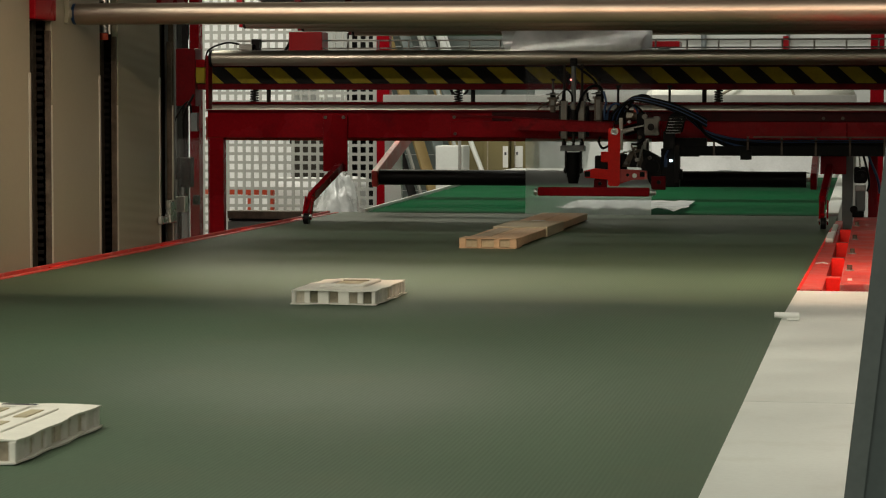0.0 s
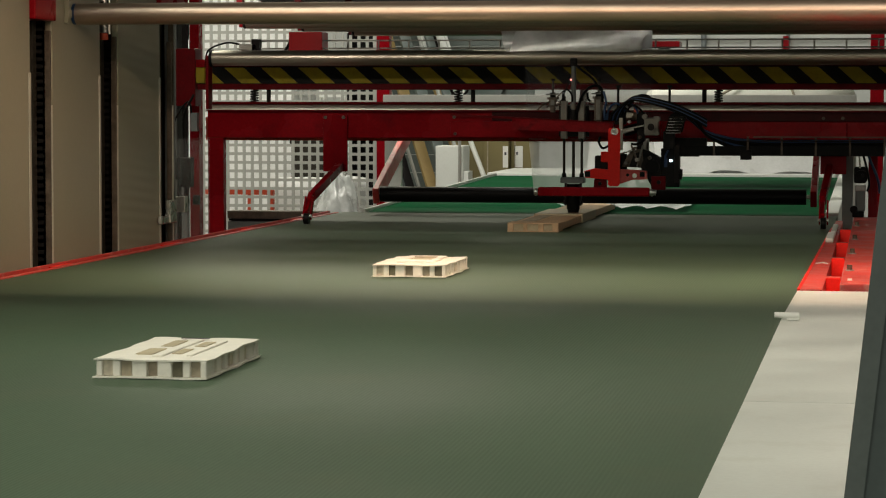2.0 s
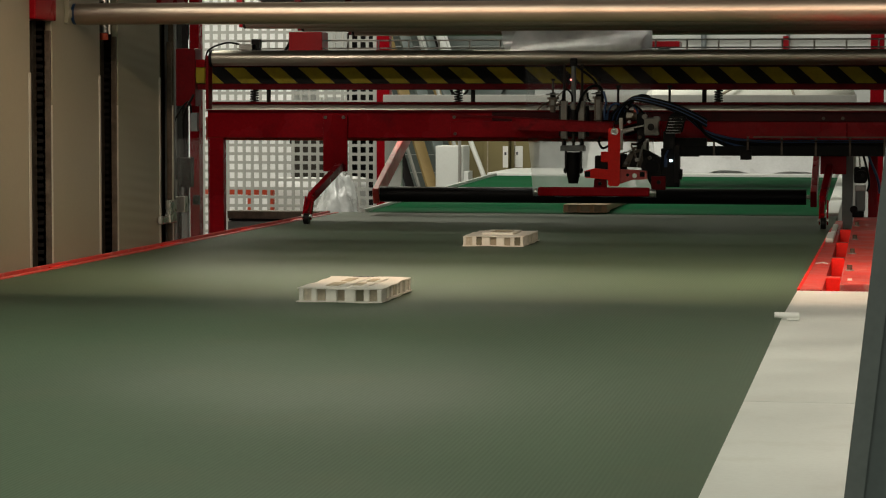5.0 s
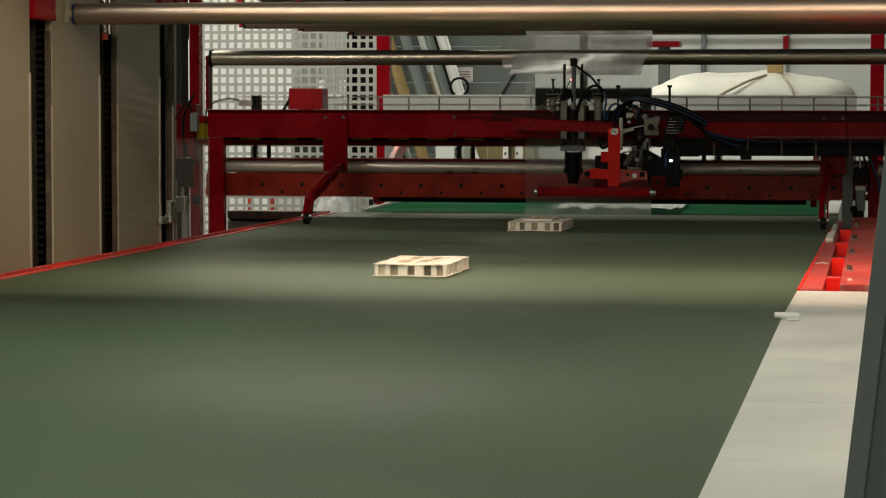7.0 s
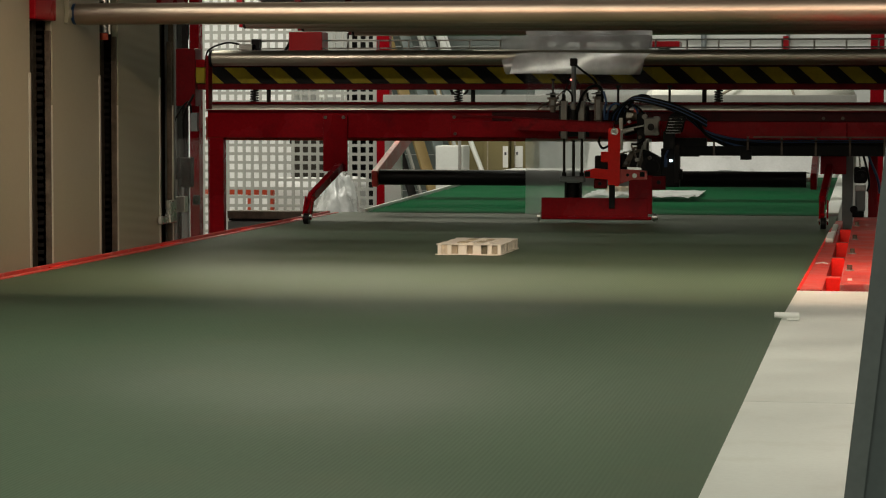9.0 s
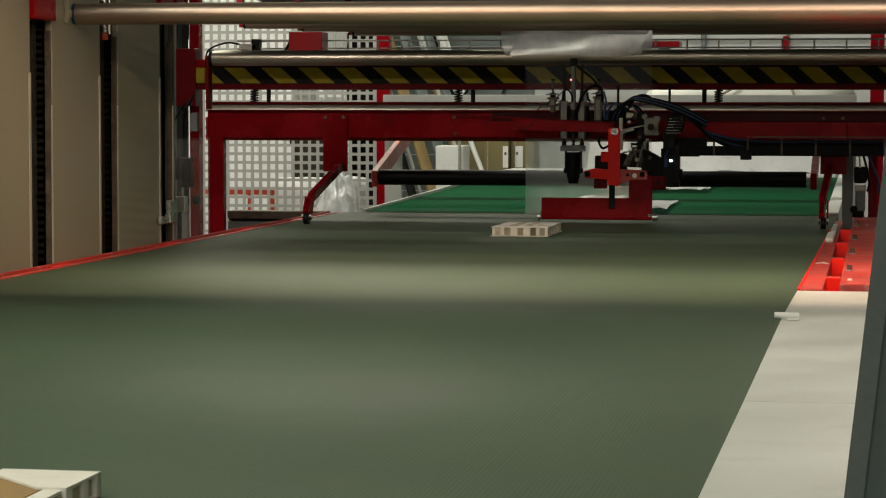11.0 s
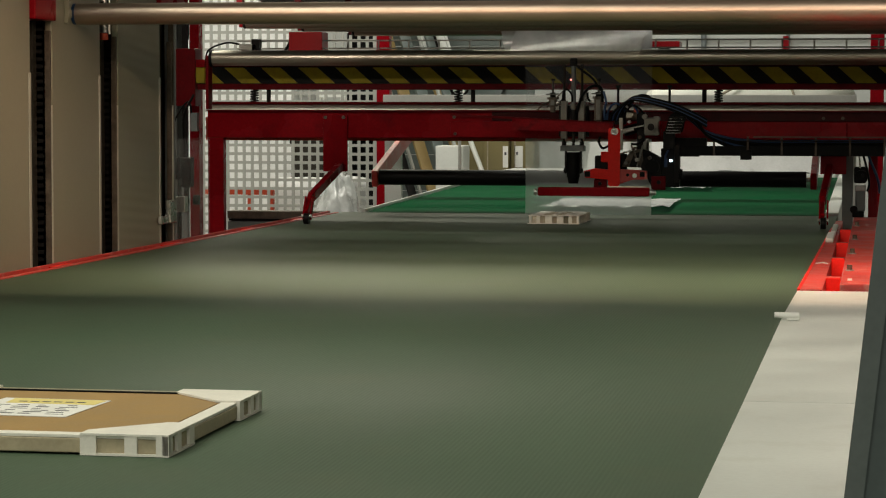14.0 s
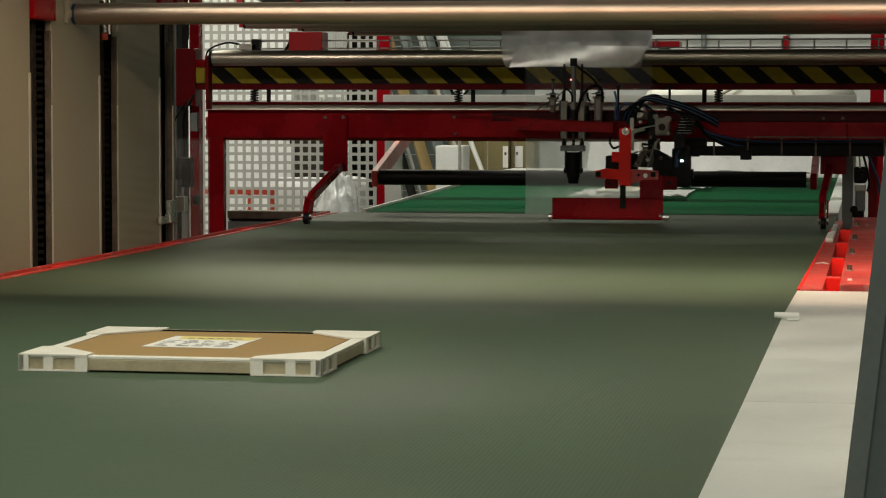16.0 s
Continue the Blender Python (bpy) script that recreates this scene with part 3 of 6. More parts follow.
# ---- film rollers over the belt ----
for k, (y, z, x0, r, lab) in enumerate(((9.2, 1.851, -3.057, 0.0415, "long brushed steel film roller with a blue end cap"), (11.4, 1.898, -2.95, 0.037, "brushed steel film roller"),
                              (11.85, 1.8947, -2.772, 0.0345, "brushed steel film roller"), (13.3, 1.915, -2.83, 0.036, "dull steel film roller"))):
    roller = thing("film_roller", (-1.5, y, z), lab, "roller", "film rollers")
    part("tube", rod(B(), (x0 + 0.012, y, z), (0.9, y, z), r, 40), STEEL, roller)
    part("end_cap", rod(B(), (x0, y, z), (x0 + 0.012, y, z), r * 0.98, 40), BLUEHOSE if k == 0 else MATT, roller)
    part("axle", rod(B(), (x0 - 0.10, y, z), (x0, y, z), 0.012, 12), MATT, roller)
    if k == 0:
        part("hanger", prism(B(), [(-3.0585, 2.6), (-2.90, 2.6), (-3.035, 1.95), (-3.044, 1.812), (-3.0585, 1.812)], 9.085, 9.11), PANEL, roller, "tapered beige hanger plate")
        part("hanger_arm", box(B(), -3.0585, -3.050, 9.111, 9.155, 1.835, 1.865, 0.002), PANEL, roller)
    else:
        part("hanger", prism(B(), [(x0 - 0.10, 2.6), (x0 - 0.01, 2.6), (x0 - 0.004, z - 0.03), (x0 - 0.02, z - 0.03)], y - 0.02, y + 0.02), DARKRED, roller)
    part("hanger", box(B(), 0.9, 0.94, y - 0.03, y + 0.03, z - 0.04, 2.6), RED, roller)
head = thing("overhead_frame", (-1.5, 11.2, 2.6), "red overhead frame that carries the film rollers", "machine frame")
part("beam", box(B(), -4.3, -4.2, 8.9, 13.6, 2.6, 2.75, 0.005), RED, head)
part("beam", box(B(), 0.88, 1.0, 8.9, 13.6, 2.6, 2.75, 0.005), RED, head)
for y in (8.95, 9.2, 11.0, 11.4, 11.85, 13.3):
    part("crossbar", box(B(), -4.2, 0.88, y - 0.05, y + 0.05, 2.62, 2.73, 0.005), RED, head)
# unseen beam added to throw the back lamp's shadow band across the belt
part("shadow_beam", box(B(), -4.2, 0.88, 10.86, 11.14, 2.28, 2.36, 0.006), RED, head)
part("hanger_post", box(B(), -1.581, -1.541, 13.30, 13.34, 1.50, 2.625, 0.004), COLUMN, head, "grey aluminium hanging post")
for x in (-4.15, 0.83):
    part("stay", box(B(), x - 0.03, x + 0.03, 10.97, 11.03, 2.36, 2.61), RED, head)
for x in (-4.25, 0.94):
    for y in (9.6, 13.5):
        part("post", box(B(), x - 0.04, x + 0.04, y - 0.04, y + 0.04, 0, 2.6, 0.005), RED, head)

# lamp over the belt
lamp = thing("tube_lamp", (-0.9, 8.15, 2.2), "tube lamp in a grey trough over the belt", "lamp")
part("trough", prism(B(), [(8.055, 1.950), (8.055, 2.17), (8.23, 2.17), (8.23, 2.15), (8.07, 2.15), (8.07, 1.950)], -2.80, 0.30, "x"), GREY, lamp)
# added unseen plate keeps this lamp's light off the top roller
part("light_stop", box(B(), -2.52, 0.30, 8.232, 8.24, 2.046, 2.17, 0.002), GREY, lamp)
part("bracket", box(B(), -0.95, -0.85, 8.10, 8.17, 2.17, 7.0), GREY, lamp)

# added out-of-view roof blocks the hall lamps; its slot lets light onto the film
roof = thing("shade_roof", (-1.6, 12.0, 2.10), "added unseen roof sheets that shade the sealing station", "machine cover")
for x0, x1, y0, y1 in ((-3.5, -2.2, 12.2, 13.9), (-1.15, 0.9, 12.2, 13.9), (-2.199, -1.151, 12.2, 13.08), (-2.199, -1.151, 13.52, 13.9)):
    part("sheet", box(B(), x0, x1, y0, y1, 2.10, 2.12), GREY, roof)
part("front_fascia", box(B(), -3.5, 0.9, 12.18, 12.198, 2.07, 2.14, 0.003), GREY, roof)
part("back_fascia", box(B(), -3.5, 0.9, 13.902, 13.92, 2.03, 2.14, 0.003), GREY, roof)
for x in (-3.3, 0.7):
    part("drop_rod", rod(B(), (x, 13.3, 2.12), (x, 13.3, 2.63), 0.012, 10), MATT, roof)

lamp2 = thing("tube_lamp", (-3.21, 10.87, 2.24), "short tube lamp in a grey trough behind the doors", "lamp")
part("trough", box(B(), -3.62, -2.80, 10.84, 10.90, 2.10, 2.24, 0.004), GREY, lamp2)
part("bracket", box(B(), -3.30, -3.20, 10.85, 10.88, 2.24, 7.0), GREY, lamp2)

lamp4 = thing("tube_lamp", (0.35, 8.3, 2.4), "short tube lamp over the side table", "lamp")
part("trough", prism(B(), [(0.30, 2.36), (0.30, 2.45), (0.42, 2.45), (0.42, 2.36), (0.41, 2.36), (0.41, 2.44), (0.31, 2.44), (0.31, 2.36)], 7.95, 8.65), GREY, lamp4)
part("bracket", box(B(), 0.33, 0.39, 8.27, 8.33, 2.45, 7.0), GREY, lamp4)
# unseen plate hung below the trough to block light toward the far side
part("end_plate", box(B(), 0.20, 0.50, 8.656, 8.666, 2.05, 2.45), GREY, lamp4)
# made-up fixture for the infeed fill, out of view
fill_trough = thing("tube_lamp", (-1.45, 5.9, 3.0), "added unseen fill lamp in a grey trough over the infeed", "lamp")
part("trough", prism(B(), [(5.82, 2.84), (5.82, 2.98), (5.98, 2.98), (5.98, 2.82), (5.965, 2.82), (5.965, 2.965), (5.835, 2.965), (5.835, 2.84)], -3.0, 0.5, "x"), GREY, fill_trough)
# unseen plate added to cast the dark band across the belt
part("shadow_plate", box(B(), -3.9, -0.22, 6.460, 6.470, 1.95, 2.15, 0.002), GREY, fill_trough)
for x in (-2.4, -0.5):
    part("bracket", box(B(), x - 0.03, x + 0.03, 5.86, 5.94, 2.98, 7.0), GREY, fill_trough)
    part("plate_stay", bar(B(), (x, 5.94, 3.02), (x, 6.48, 2.10), 0.02, 0.02), GREY, fill_trough)

# ---- the front beam with its hold-down arms ----
BY = 12.9
beam_frame = thing("cross_beam", (-1.6, BY, 0), "dark red steel cross beam on posts over the belt", "machine frame")
part("beam", box(B(), -3.535, 0.55, BY - 0.03, BY + 0.03, 1.328, 1.470, 0.004), RED, beam_frame)
part("flange", box(B(), -3.535, 0.55, BY - 0.06, BY + 0.03, 1.470, 1.477, 0.001), DARKRED, beam_frame)
part("post", box(B(), -3.535, -3.448, BY - 0.03, BY + 0.03, 0, 1.326, 0.004), RED, beam_frame)
part("post", box(B(), 0.45, 0.55, BY - 0.03, BY + 0.03, 0, 1.326, 0.004), RED, beam_frame)
# shade along the beam's top, built as a very dark red strip
part("shade_strip", box(B(), -1.99, 0.54, BY - 0.044, BY - 0.031, 1.420, 1.468, 0.002), SHADERED, beam_frame, "dark strip standing in for shade on the beam")
part("splice_plate", box(B(), -2.21, -1.10, BY - 0.046, BY - 0.032, 1.335, 1.418, 0.002), RED, beam_frame)
part("splice_edge", bar(B(), (-2.21, BY - 0.05, 1.452), (-1.32, BY - 0.05, 1.408), 0.01, 0.012), DARKRED, beam_frame)
for x0 in (-2.898, -0.283):
    part("bracket", box(B(), x0, x0 + 0.132, BY - 0.045, BY - 0.033, 1.15, 1.455 if x0 < -1 else 1.416, 0.003), RED, beam_frame)
    for dx in (0.014, 0.112):
        part("bolt", rod(B(), (x0 + dx, BY - 0.058, 1.437), (x0 + dx, BY - 0.045, 1.437), 0.009, 10), RUST, beam_frame)
for x in (-2.21, -2.205):
    part("bolt", rod(B(), (x + 0.02, BY - 0.058, 1.44 if x < -2.206 else 1.352), (x + 0.02, BY - 0.045, 1.44 if x < -2.206 else 1.352), 0.008, 10), RUST, beam_frame)
part("guard_bar", prism(B(), [(-1.86, 1.374), (-1.86, 1.434), (-1.335, 1.408), (-1.335, 1.362)], 12.700, 12.712), JAWBAR, beam_frame)
part("guard_lip", bar(B(), (-1.86, 12.702, 1.438), (-1.335, 12.702, 1.412), 0.012, 0.008), DARKRED, beam_frame)
for x in (-1.84, -1.36):
    part("guard_stay", box(B(), x - 0.012, x + 0.012, 12.712, BY - 0.047, 1.375, 1.405), DARKRED, beam_frame)
for x0, tip in ((-2.80, -2.824), (-0.235, -0.25)):
    arm = part("hold_down_arm", bar(bar(B(), (x0, BY - 0.06, 1.18), (tip - 0.01, 12.30, 1.035), 0.034, 0.045, 0.004),
                                    (tip - 0.01, 12.30, 1.045), (tip - 0.01, 12.17, 0.955), 0.026, 0.04, 0.004), RED, beam_frame)
    for s in (-0.019, 0.019):
        part("fork", bar(B(), (tip + s, 12.22, 1.035), (tip + s, 12.15, 0.93), 0.008, 0.030, 0.003), RED, arm)
    part("wheel", rod(B(), (tip - 0.013, 12.15, 0.930), (tip + 0.013, 12.15, 0.930), 0.028, 20), BLACK, arm)
    part("wheel_pin", rod(B(), (tip - 0.026, 12.145, 0.945), (tip + 0.026, 12.145, 0.945), 0.009, 10), BRIGHT, arm)

# fixed roller on top of the beam
top_roller = thing("film_roller", (-1.6, 12.86, 1.75), "long polished steel roller above the red beam", "roller", "film rollers")
part("tube", rod(B(), (-3.50, 12.86, 1.752), (0.5, 12.86, 1.752), 0.0405, 40), POLISHED, top_roller)
part("end_plate", box(B(), -3.532, -3.516, 12.82, 12.90, 1.479, 1.765, 0.003), DARKRED, top_roller)
part("end_plate", box(B(), 0.5, 0.52, 12.82, 12.90, 1.479, 1.80, 0.003), MATT, top_roller)
part("stub", rod(B(), (-3.515, 12.86, 1.752), (-3.50, 12.86, 1.752), 0.046, 24), BLACK, top_roller)

# ---- the sealing beam, which goes up and down ----
SY = 13.14
seal = thing("sealing_beam", (-1.6, SY, 1.66), "red sealing beam with yellow and black warning stripes", "press beam")
part("face", box(B(), -3.66, 0.75, SY, SY + 0.05, 1.615, 1.712, 0.002), WARNBLACK, seal)
part("lower_flange", box(B(), -3.66, 0.75, SY - 0.02, SY + 0.07, 1.585, 1.617, 0.003), DARKRED, seal)
part("upper_flange", box(B(), -3.66, 0.75, SY - 0.02, SY + 0.07, 1.712, 1.745, 0.003), DARKRED, seal)
x = -3.72
while x < 0.70:
    bm = B()
    prism(bm, [(max(x, -3.655), 1.705), (x + 0.108, 1.705), (x + 0.205, 1.620), (max(x + 0.097, -3.655), 1.620)], SY - 0.004, SY - 0.001)
    part("stripe", bm, YELLOW, seal)
    x += 0.2068
part("end_block", box(B(), -3.667, -3.617, SY - 0.03, SY - 0.022, 1.620, 1.706, 0.002), YELLOW, seal)
part("end_block_cap", box(B(), -3.667, -3.617, SY - 0.03, SY - 0.021, 1.708, 1.75, 0.002), RED, seal)
part("carriage", box(B(), -3.775, -3.665, SY - 0.05, SY + 0.08, 1.495, 1.81, 0.006), DARKRED, seal)
part("carriage", box(B(), 0.755, 0.86, SY - 0.05, SY + 0.08, 1.495, 1.81, 0.006), DARKRED, seal)
for x, q in ((-3.30, -0.05), (-2.17, -0.05), (-0.93, 0.105), (0.2, 0.105)):
    part("guide_rod", rod(B(), (x + 0.03, SY + 0.02, 1.50), (x + 0.03, SY + 0.02, 1.585), 0.012, 12), MATT, seal)
    bm = B()
    hose(bm, [(x + q + 0.021 * math.cos(k * 0.8), SY + 0.02 + 0.021 * math.sin(k * 0.8), 1.50 + k * 0.0017) for k in range(51)], 0.0042, 5, 1)
    rod(bm, (x + q, SY + 0.02, 1.50), (x + q, SY + 0.02, 1.585), 0.006, 10)
    part("spring", bm, MATT, seal)
part("pressure_bar", rod(B(), (-3.60, SY + 0.02, 1.473), (0.7, SY + 0.02, 1.473), 0.034, 32), SATIN, seal, "round polished steel pressure bar")
jaw = part("sealing_jaw", box(B(), -3.62, 0.6, SY, SY + 0.05, 1.309, 1.437, 0.003), JAW, seal, "orange-red sprung sealing jaw")
part("jaw_top", box(B(), -3.60, 0.7, SY - 0.01, SY + 0.07, 1.505, 1.520, 0.002), DARKRED, seal)
part("jaw_web", box(B(), -3.45, 0.6, SY + 0.015, SY + 0.035, 1.435, 1.505), DARKRED, seal)
for k in range(18):
    x = -3.3 + k * 0.22
    part("jaw_screw", rod(B(), (x, SY - 0.006, 1.375), (x, SY, 1.375), 0.011, 10), MATT, jaw)
    part("jaw_screw", rod(B(), (x + 0.11, SY - 0.006, 1.335), (x + 0.11, SY, 1.335), 0.009, 10), MATT, jaw)
bm = B()
for z in (1.809, 1.851):
    rod(bm, (-3.45, SY + 0.03, z), (0.7, SY + 0.03, z), 0.004, 8)
k = -3.328
while k < 0.7:
    rod(bm, (k, SY + 0.03, 1.745), (k, SY + 0.03, 1.853), 0.005, 8)
    k += 0.1667
part("wire_rail", bm, ALU, seal, "thin bare wire rail")
part("control_box", box(B(), -3.150, -2.965, SY - 0.01, SY + 0.14, 1.782, 1.898, 0.004), BOXRED, seal, "bright red control box")
part("box_foot", box(B(), -3.10, -3.02, SY, SY + 0.05, 1.745, 1.782), DARKRED, seal)
part("valve", box(B(), -3.43, -3.33, SY - 0.01, SY + 0.06, 1.80, 1.835, 0.004), ALU, seal)
part("valve", box(B(), -3.36, -3.315, SY - 0.01, SY + 0.05, 1.745, 1.86, 0.004), MATT, seal)
part("cable", hose(B(), [(-3.62, SY, 1.72), (-3.60, SY - 0.01, 1.80), (-3.50, SY - 0.01, 1.84), (-3.42, SY, 1.83)], 0.005), BLACK, seal)
part("cable", hose(B(), [(-3.20, SY, 1.75), (-3.17, SY, 1.80), (-3.13, SY, 1.86), (-3.10, SY + 0.02, 1.87)], 0.008), BLACK, seal)
bm = B()
box(bm, -1.80, -1.74, SY, SY + 0.04, 1.745, 1.90)
box(bm, -1.24, -1.18, SY, SY + 0.04, 1.745, 1.90)
box(bm, -1.74, -1.24, SY, SY + 0.04, 1.84, 1.90)
bar(bm, (-1.74, SY + 0.02, 1.76), (-1.62, SY + 0.02, 1.86), 0.03, 0.03)
bar(bm, (-1.24, SY + 0.02, 1.76), (-1.36, SY + 0.02, 1.86), 0.03, 0.03)
part("bracket", bm, MATT, seal)

for x in (-3.72, 0.81):
    guide = thing("guide_column", (x, SY + 0.12, 0), "tall red column guiding the sealing beam", "column")
    part("post", box(B(), x - 0.02, x + 0.035, SY + 0.10, SY + 0.18, 0, 2.7, 0.004), RED, guide)
    part("guide_rail", box(B(), x - 0.06, x - 0.03, SY + 0.085, SY + 0.12, 0.4, 2.6, 0.003), MATT, guide)
    part("base_plate", box(B(), x - 0.08, x + 0.08, SY + 0.08, SY + 0.24, 0, 0.02), RED, guide)

strut = thing("steel_channel", (-3.834, 13.34, 0), "tall dark grey-green steel channel beside the red column", "machine frame")
part("web", box(B(), -3.846, -3.785, 13.32, 13.33, 0, 2.7, 0.002), SHADEGREY, strut)
part("flange", box(B(), -3.846, -3.832, 13.30, 13.319, 0, 2.7, 0.002), GREY, strut)
part("cap", box(B(), -3.797, -3.755, 13.28, 13.299, 1.86, 1.99, 0.006), BLACK, strut, "black cylinder clamp")

# cylinder and switches beside the left column
act = thing("lift_cylinder", (-3.70, 12.95, 0), "black and steel lift cylinder with hoses", "cylinder")
part("barrel", rod(B(), (-3.69, 12.98, 0.3), (-3.69, 12.98, 1.20), 0.022, 16), GREY, act)
part("rod_end", rod(B(), (-3.69, 12.98, 1.20), (-3.69, 12.98, 1.29), 0.014, 12), BLACK, act)
part("switch", box(B(), -3.745, -3.715, 12.93, 12.97, 1.10, 1.22, 0.004), BLACK, act)
part("switch", rod(B(), (-3.63, 12.93, 0.99), (-3.60, 12.93, 0.99), 0.026, 16), BLACK, act)
part("clamp", box(B(), -3.65, -3.61, 12.93, 12.97, 1.36, 1.46, 0.004), GREY, act)
part("cable", hose(B(), [(-3.735, 12.94, 1.22), (-3.74, 12.93, 1.40), (-3.66, 12.92, 1.52), (-3.64, 12.93, 1.46)], 0.005), BLACK, act)
part("foot", box(B(), -3.75, -3.60, 12.92, 13.03, 0, 0.30, 0.004), GREY, act)

# ---- the swinging black roller ----
nip = thing("nip_roller", (-1.5, 14.23, 1.31), "black rubber nip roller on red swing arms", "roller")
NY, NZ = 13.35, 1.107
part("roller", rod(B(), (-2.69, NY, NZ), (-0.367, NY, NZ), 0.0425, 36), BLACK, nip)
part("journal", rod(B(), (-2.72, NY, NZ), (-0.337, NY, NZ), 0.012, 12), BRIGHT, nip)
for x in (-2.715, -0.328):
    part("arm", bar(B(), (x, NY - 0.02, NZ - 0.01), (x, 14.40, 1.345), 0.034, 0.09, 0.004), WORNRED if x < -1 else RED, nip, "dusty worn red swing arm")
    part("nut", rod(B(), (x - 0.02, NY, NZ), (x + 0.015, NY, NZ), 0.020, 6), BRIGHT, nip)

pivot = thing("pivot_shaft", (-1.5, 14.42, 0), "red shaft on posts that carries the swing arms", "shaft")
part("shaft", rod(B(), (-3.868, 14.23, 1.345), (0.4, 14.23, 1.345), 0.018, 16), DARKRED, pivot)
for x in (-3.868, 0.4):
    part("post", box(B(), x - 0.03, x + 0.03, 14.20, 14.26, 0, 1.37, 0.003), DARKRED, pivot)

# ---- the gripper head on the beam ----
GX = -1.545
GY = 12.72
head2 = thing("foot_cylinder_mount", (GX, GY, 1.33), "steel double-rod cylinder mount bolted to the beam", "pneumatic unit")
for dx in (-0.049, 0.043):
    part("guide_block", box(B(), GX + dx - 0.016, GX + dx + 0.016, GY, GY + 0.05, 1.33, 1.525, 0.003), COLUMN, head2)
part("barrel", rod(B(), (GX, GY + 0.02, 1.48), (GX, GY + 0.02, 1.705), 0.012, 14), GREY, head2)
part("cap", box(B(), GX - 0.017, GX + 0.017, GY, GY + 0.04, 1.705, 1.745, 0.004), MATT, head2)
part("collar", rod(B(), (GX, GY + 0.022, 1.40), (GX, GY + 0.022, 1.48), 0.016, 12), MATT, head2)
part("led", rod(B(), (GX - 0.012, GY - 0.006, 1.634), (GX - 0.012, GY, 1.634), 0.005, 8), REDLED, head2)
part("back_plate", box(B(), GX - 0.08, GX + 0.07, GY + 0.05, GY + 0.12, 1.34, 1.50, 0.003), MATT, head2)
def valve_stack(cx, cy, z0, z1, top, mirrored):
    """A throttle valve: a stepped body with nuts, side ports and an adjusting screw."""
    bm = B()
    box(bm, cx - 0.020, cx + 0.020, cy - 0.02, cy + 0.03, z0 + 0.03, z1 - 0.025, 0.004)
    box(bm, cx - 0.012, cx + 0.012, cy - 0.026, cy + 0.02, z0, z0 + 0.03, 0.003)
    box(bm, cx - 0.030, cx + 0.030, cy - 0.012, cy + 0.022, z1 - 0.030, z1 - 0.018, 0.002)
    part("valve_body", bm, RUST, head2, "oily brown valve body")
    part("valve_face", box(B(), cx - 0.010, cx + 0.010, cy - 0.025, cy - 0.019, z0 + 0.036, z1 - 0.034, 0.002), COLUMN, head2)
    part("valve_nut", rod(B(), (cx, cy, z1 - 0.018), (cx, cy, z1 + 0.006), 0.016, 6), MATT, head2)
    part("adjuster", rod(B(), (cx, cy, z1), (cx, cy, top), 0.0055, 8), RUST, head2)
    part("adjuster_nut", rod(B(), (cx, cy, top - 0.010), (cx, cy, top), 0.011, 6), MATT, head2)
    s = -1 if mirrored else 1
    part("port", rod(B(), (cx + s * 0.018, cy - 0.012, z1 - 0.05), (cx + s * 0.040, cy - 0.014, z1 - 0.045), 0.008, 8), BRIGHT, head2)
    part("elbow", hose(B(), [(cx + s * 0.038, cy - 0.014, z1 - 0.045), (cx + s * 0.052, cy - 0.016, z1 - 0.030), (cx + s * 0.056, cy - 0.016, z1 + 0.002)], 0.006), BLACK, head2)
    part("cross_pin", rod(B(), (cx - 0.034, cy - 0.02, z1 - 0.004), (cx + 0.034, cy - 0.02, z1 - 0.002), 0.004, 8), COLUMN, head2)


valve_stack(-1.655, GY + 0.04, 1.465, 1.562, 1.640, False)
valve_stack(-1.418, GY + 0.04, 1.392, 1.566, 1.638, True)
part("hose", hose(B(), [(-1.60, GY + 0.01, 1.57), (-1.575, GY - 0.01, 1.583), (-1.555, GY, 1.56), (-1.55, GY + 0.01, 1.52)], 0.005), BLACK, head2)
part("hose", hose(B(), [(-1.675, GY + 0.02, 1.52), (-1.71, GY + 0.01, 1.50), (-1.735, GY + 0.01, 1.475)], 0.004), RUST, head2)
part("lower_nut", rod(B(), (GX, GY + 0.01, 1.485), (GX, GY + 0.01, 1.51), 0.017, 6), COLUMN, head2)
part("sensor_lead", hose(B(), [(GX - 0.014, GY - 0.004, 1.63), (GX - 0.03, GY - 0.01, 1.60), (GX - 0.045, GY - 0.01, 1.56), (GX - 0.05, GY, 1.53)], 0.003), BLACK, head2)
part("fitting", bar(B(), (GX - 0.14, GY + 0.02, 1.49), (GX - 0.05, GY + 0.02, 1.58), 0.006, 0.006), RUST, head2)
part("hose", hose(B(), [(GX + 0.02, GY, 1.47), (GX + 0.05, GY - 0.03, 1.55), (GX + 0.10, GY - 0.03, 1.60), (GX + 0.145, GY, 1.59), (GX + 0.15, GY + 0.02, 1.52)], 0.007), BLACK, head2)
part("hose", hose(B(), [(GX + 0.0, GY, 1.72), (GX + 0.05, GY - 0.02, 1.68), (GX + 0.10, GY - 0.01, 1.64), (GX + 0.14, GY + 0.02, 1.58)], 0.006), BLACK, head2)

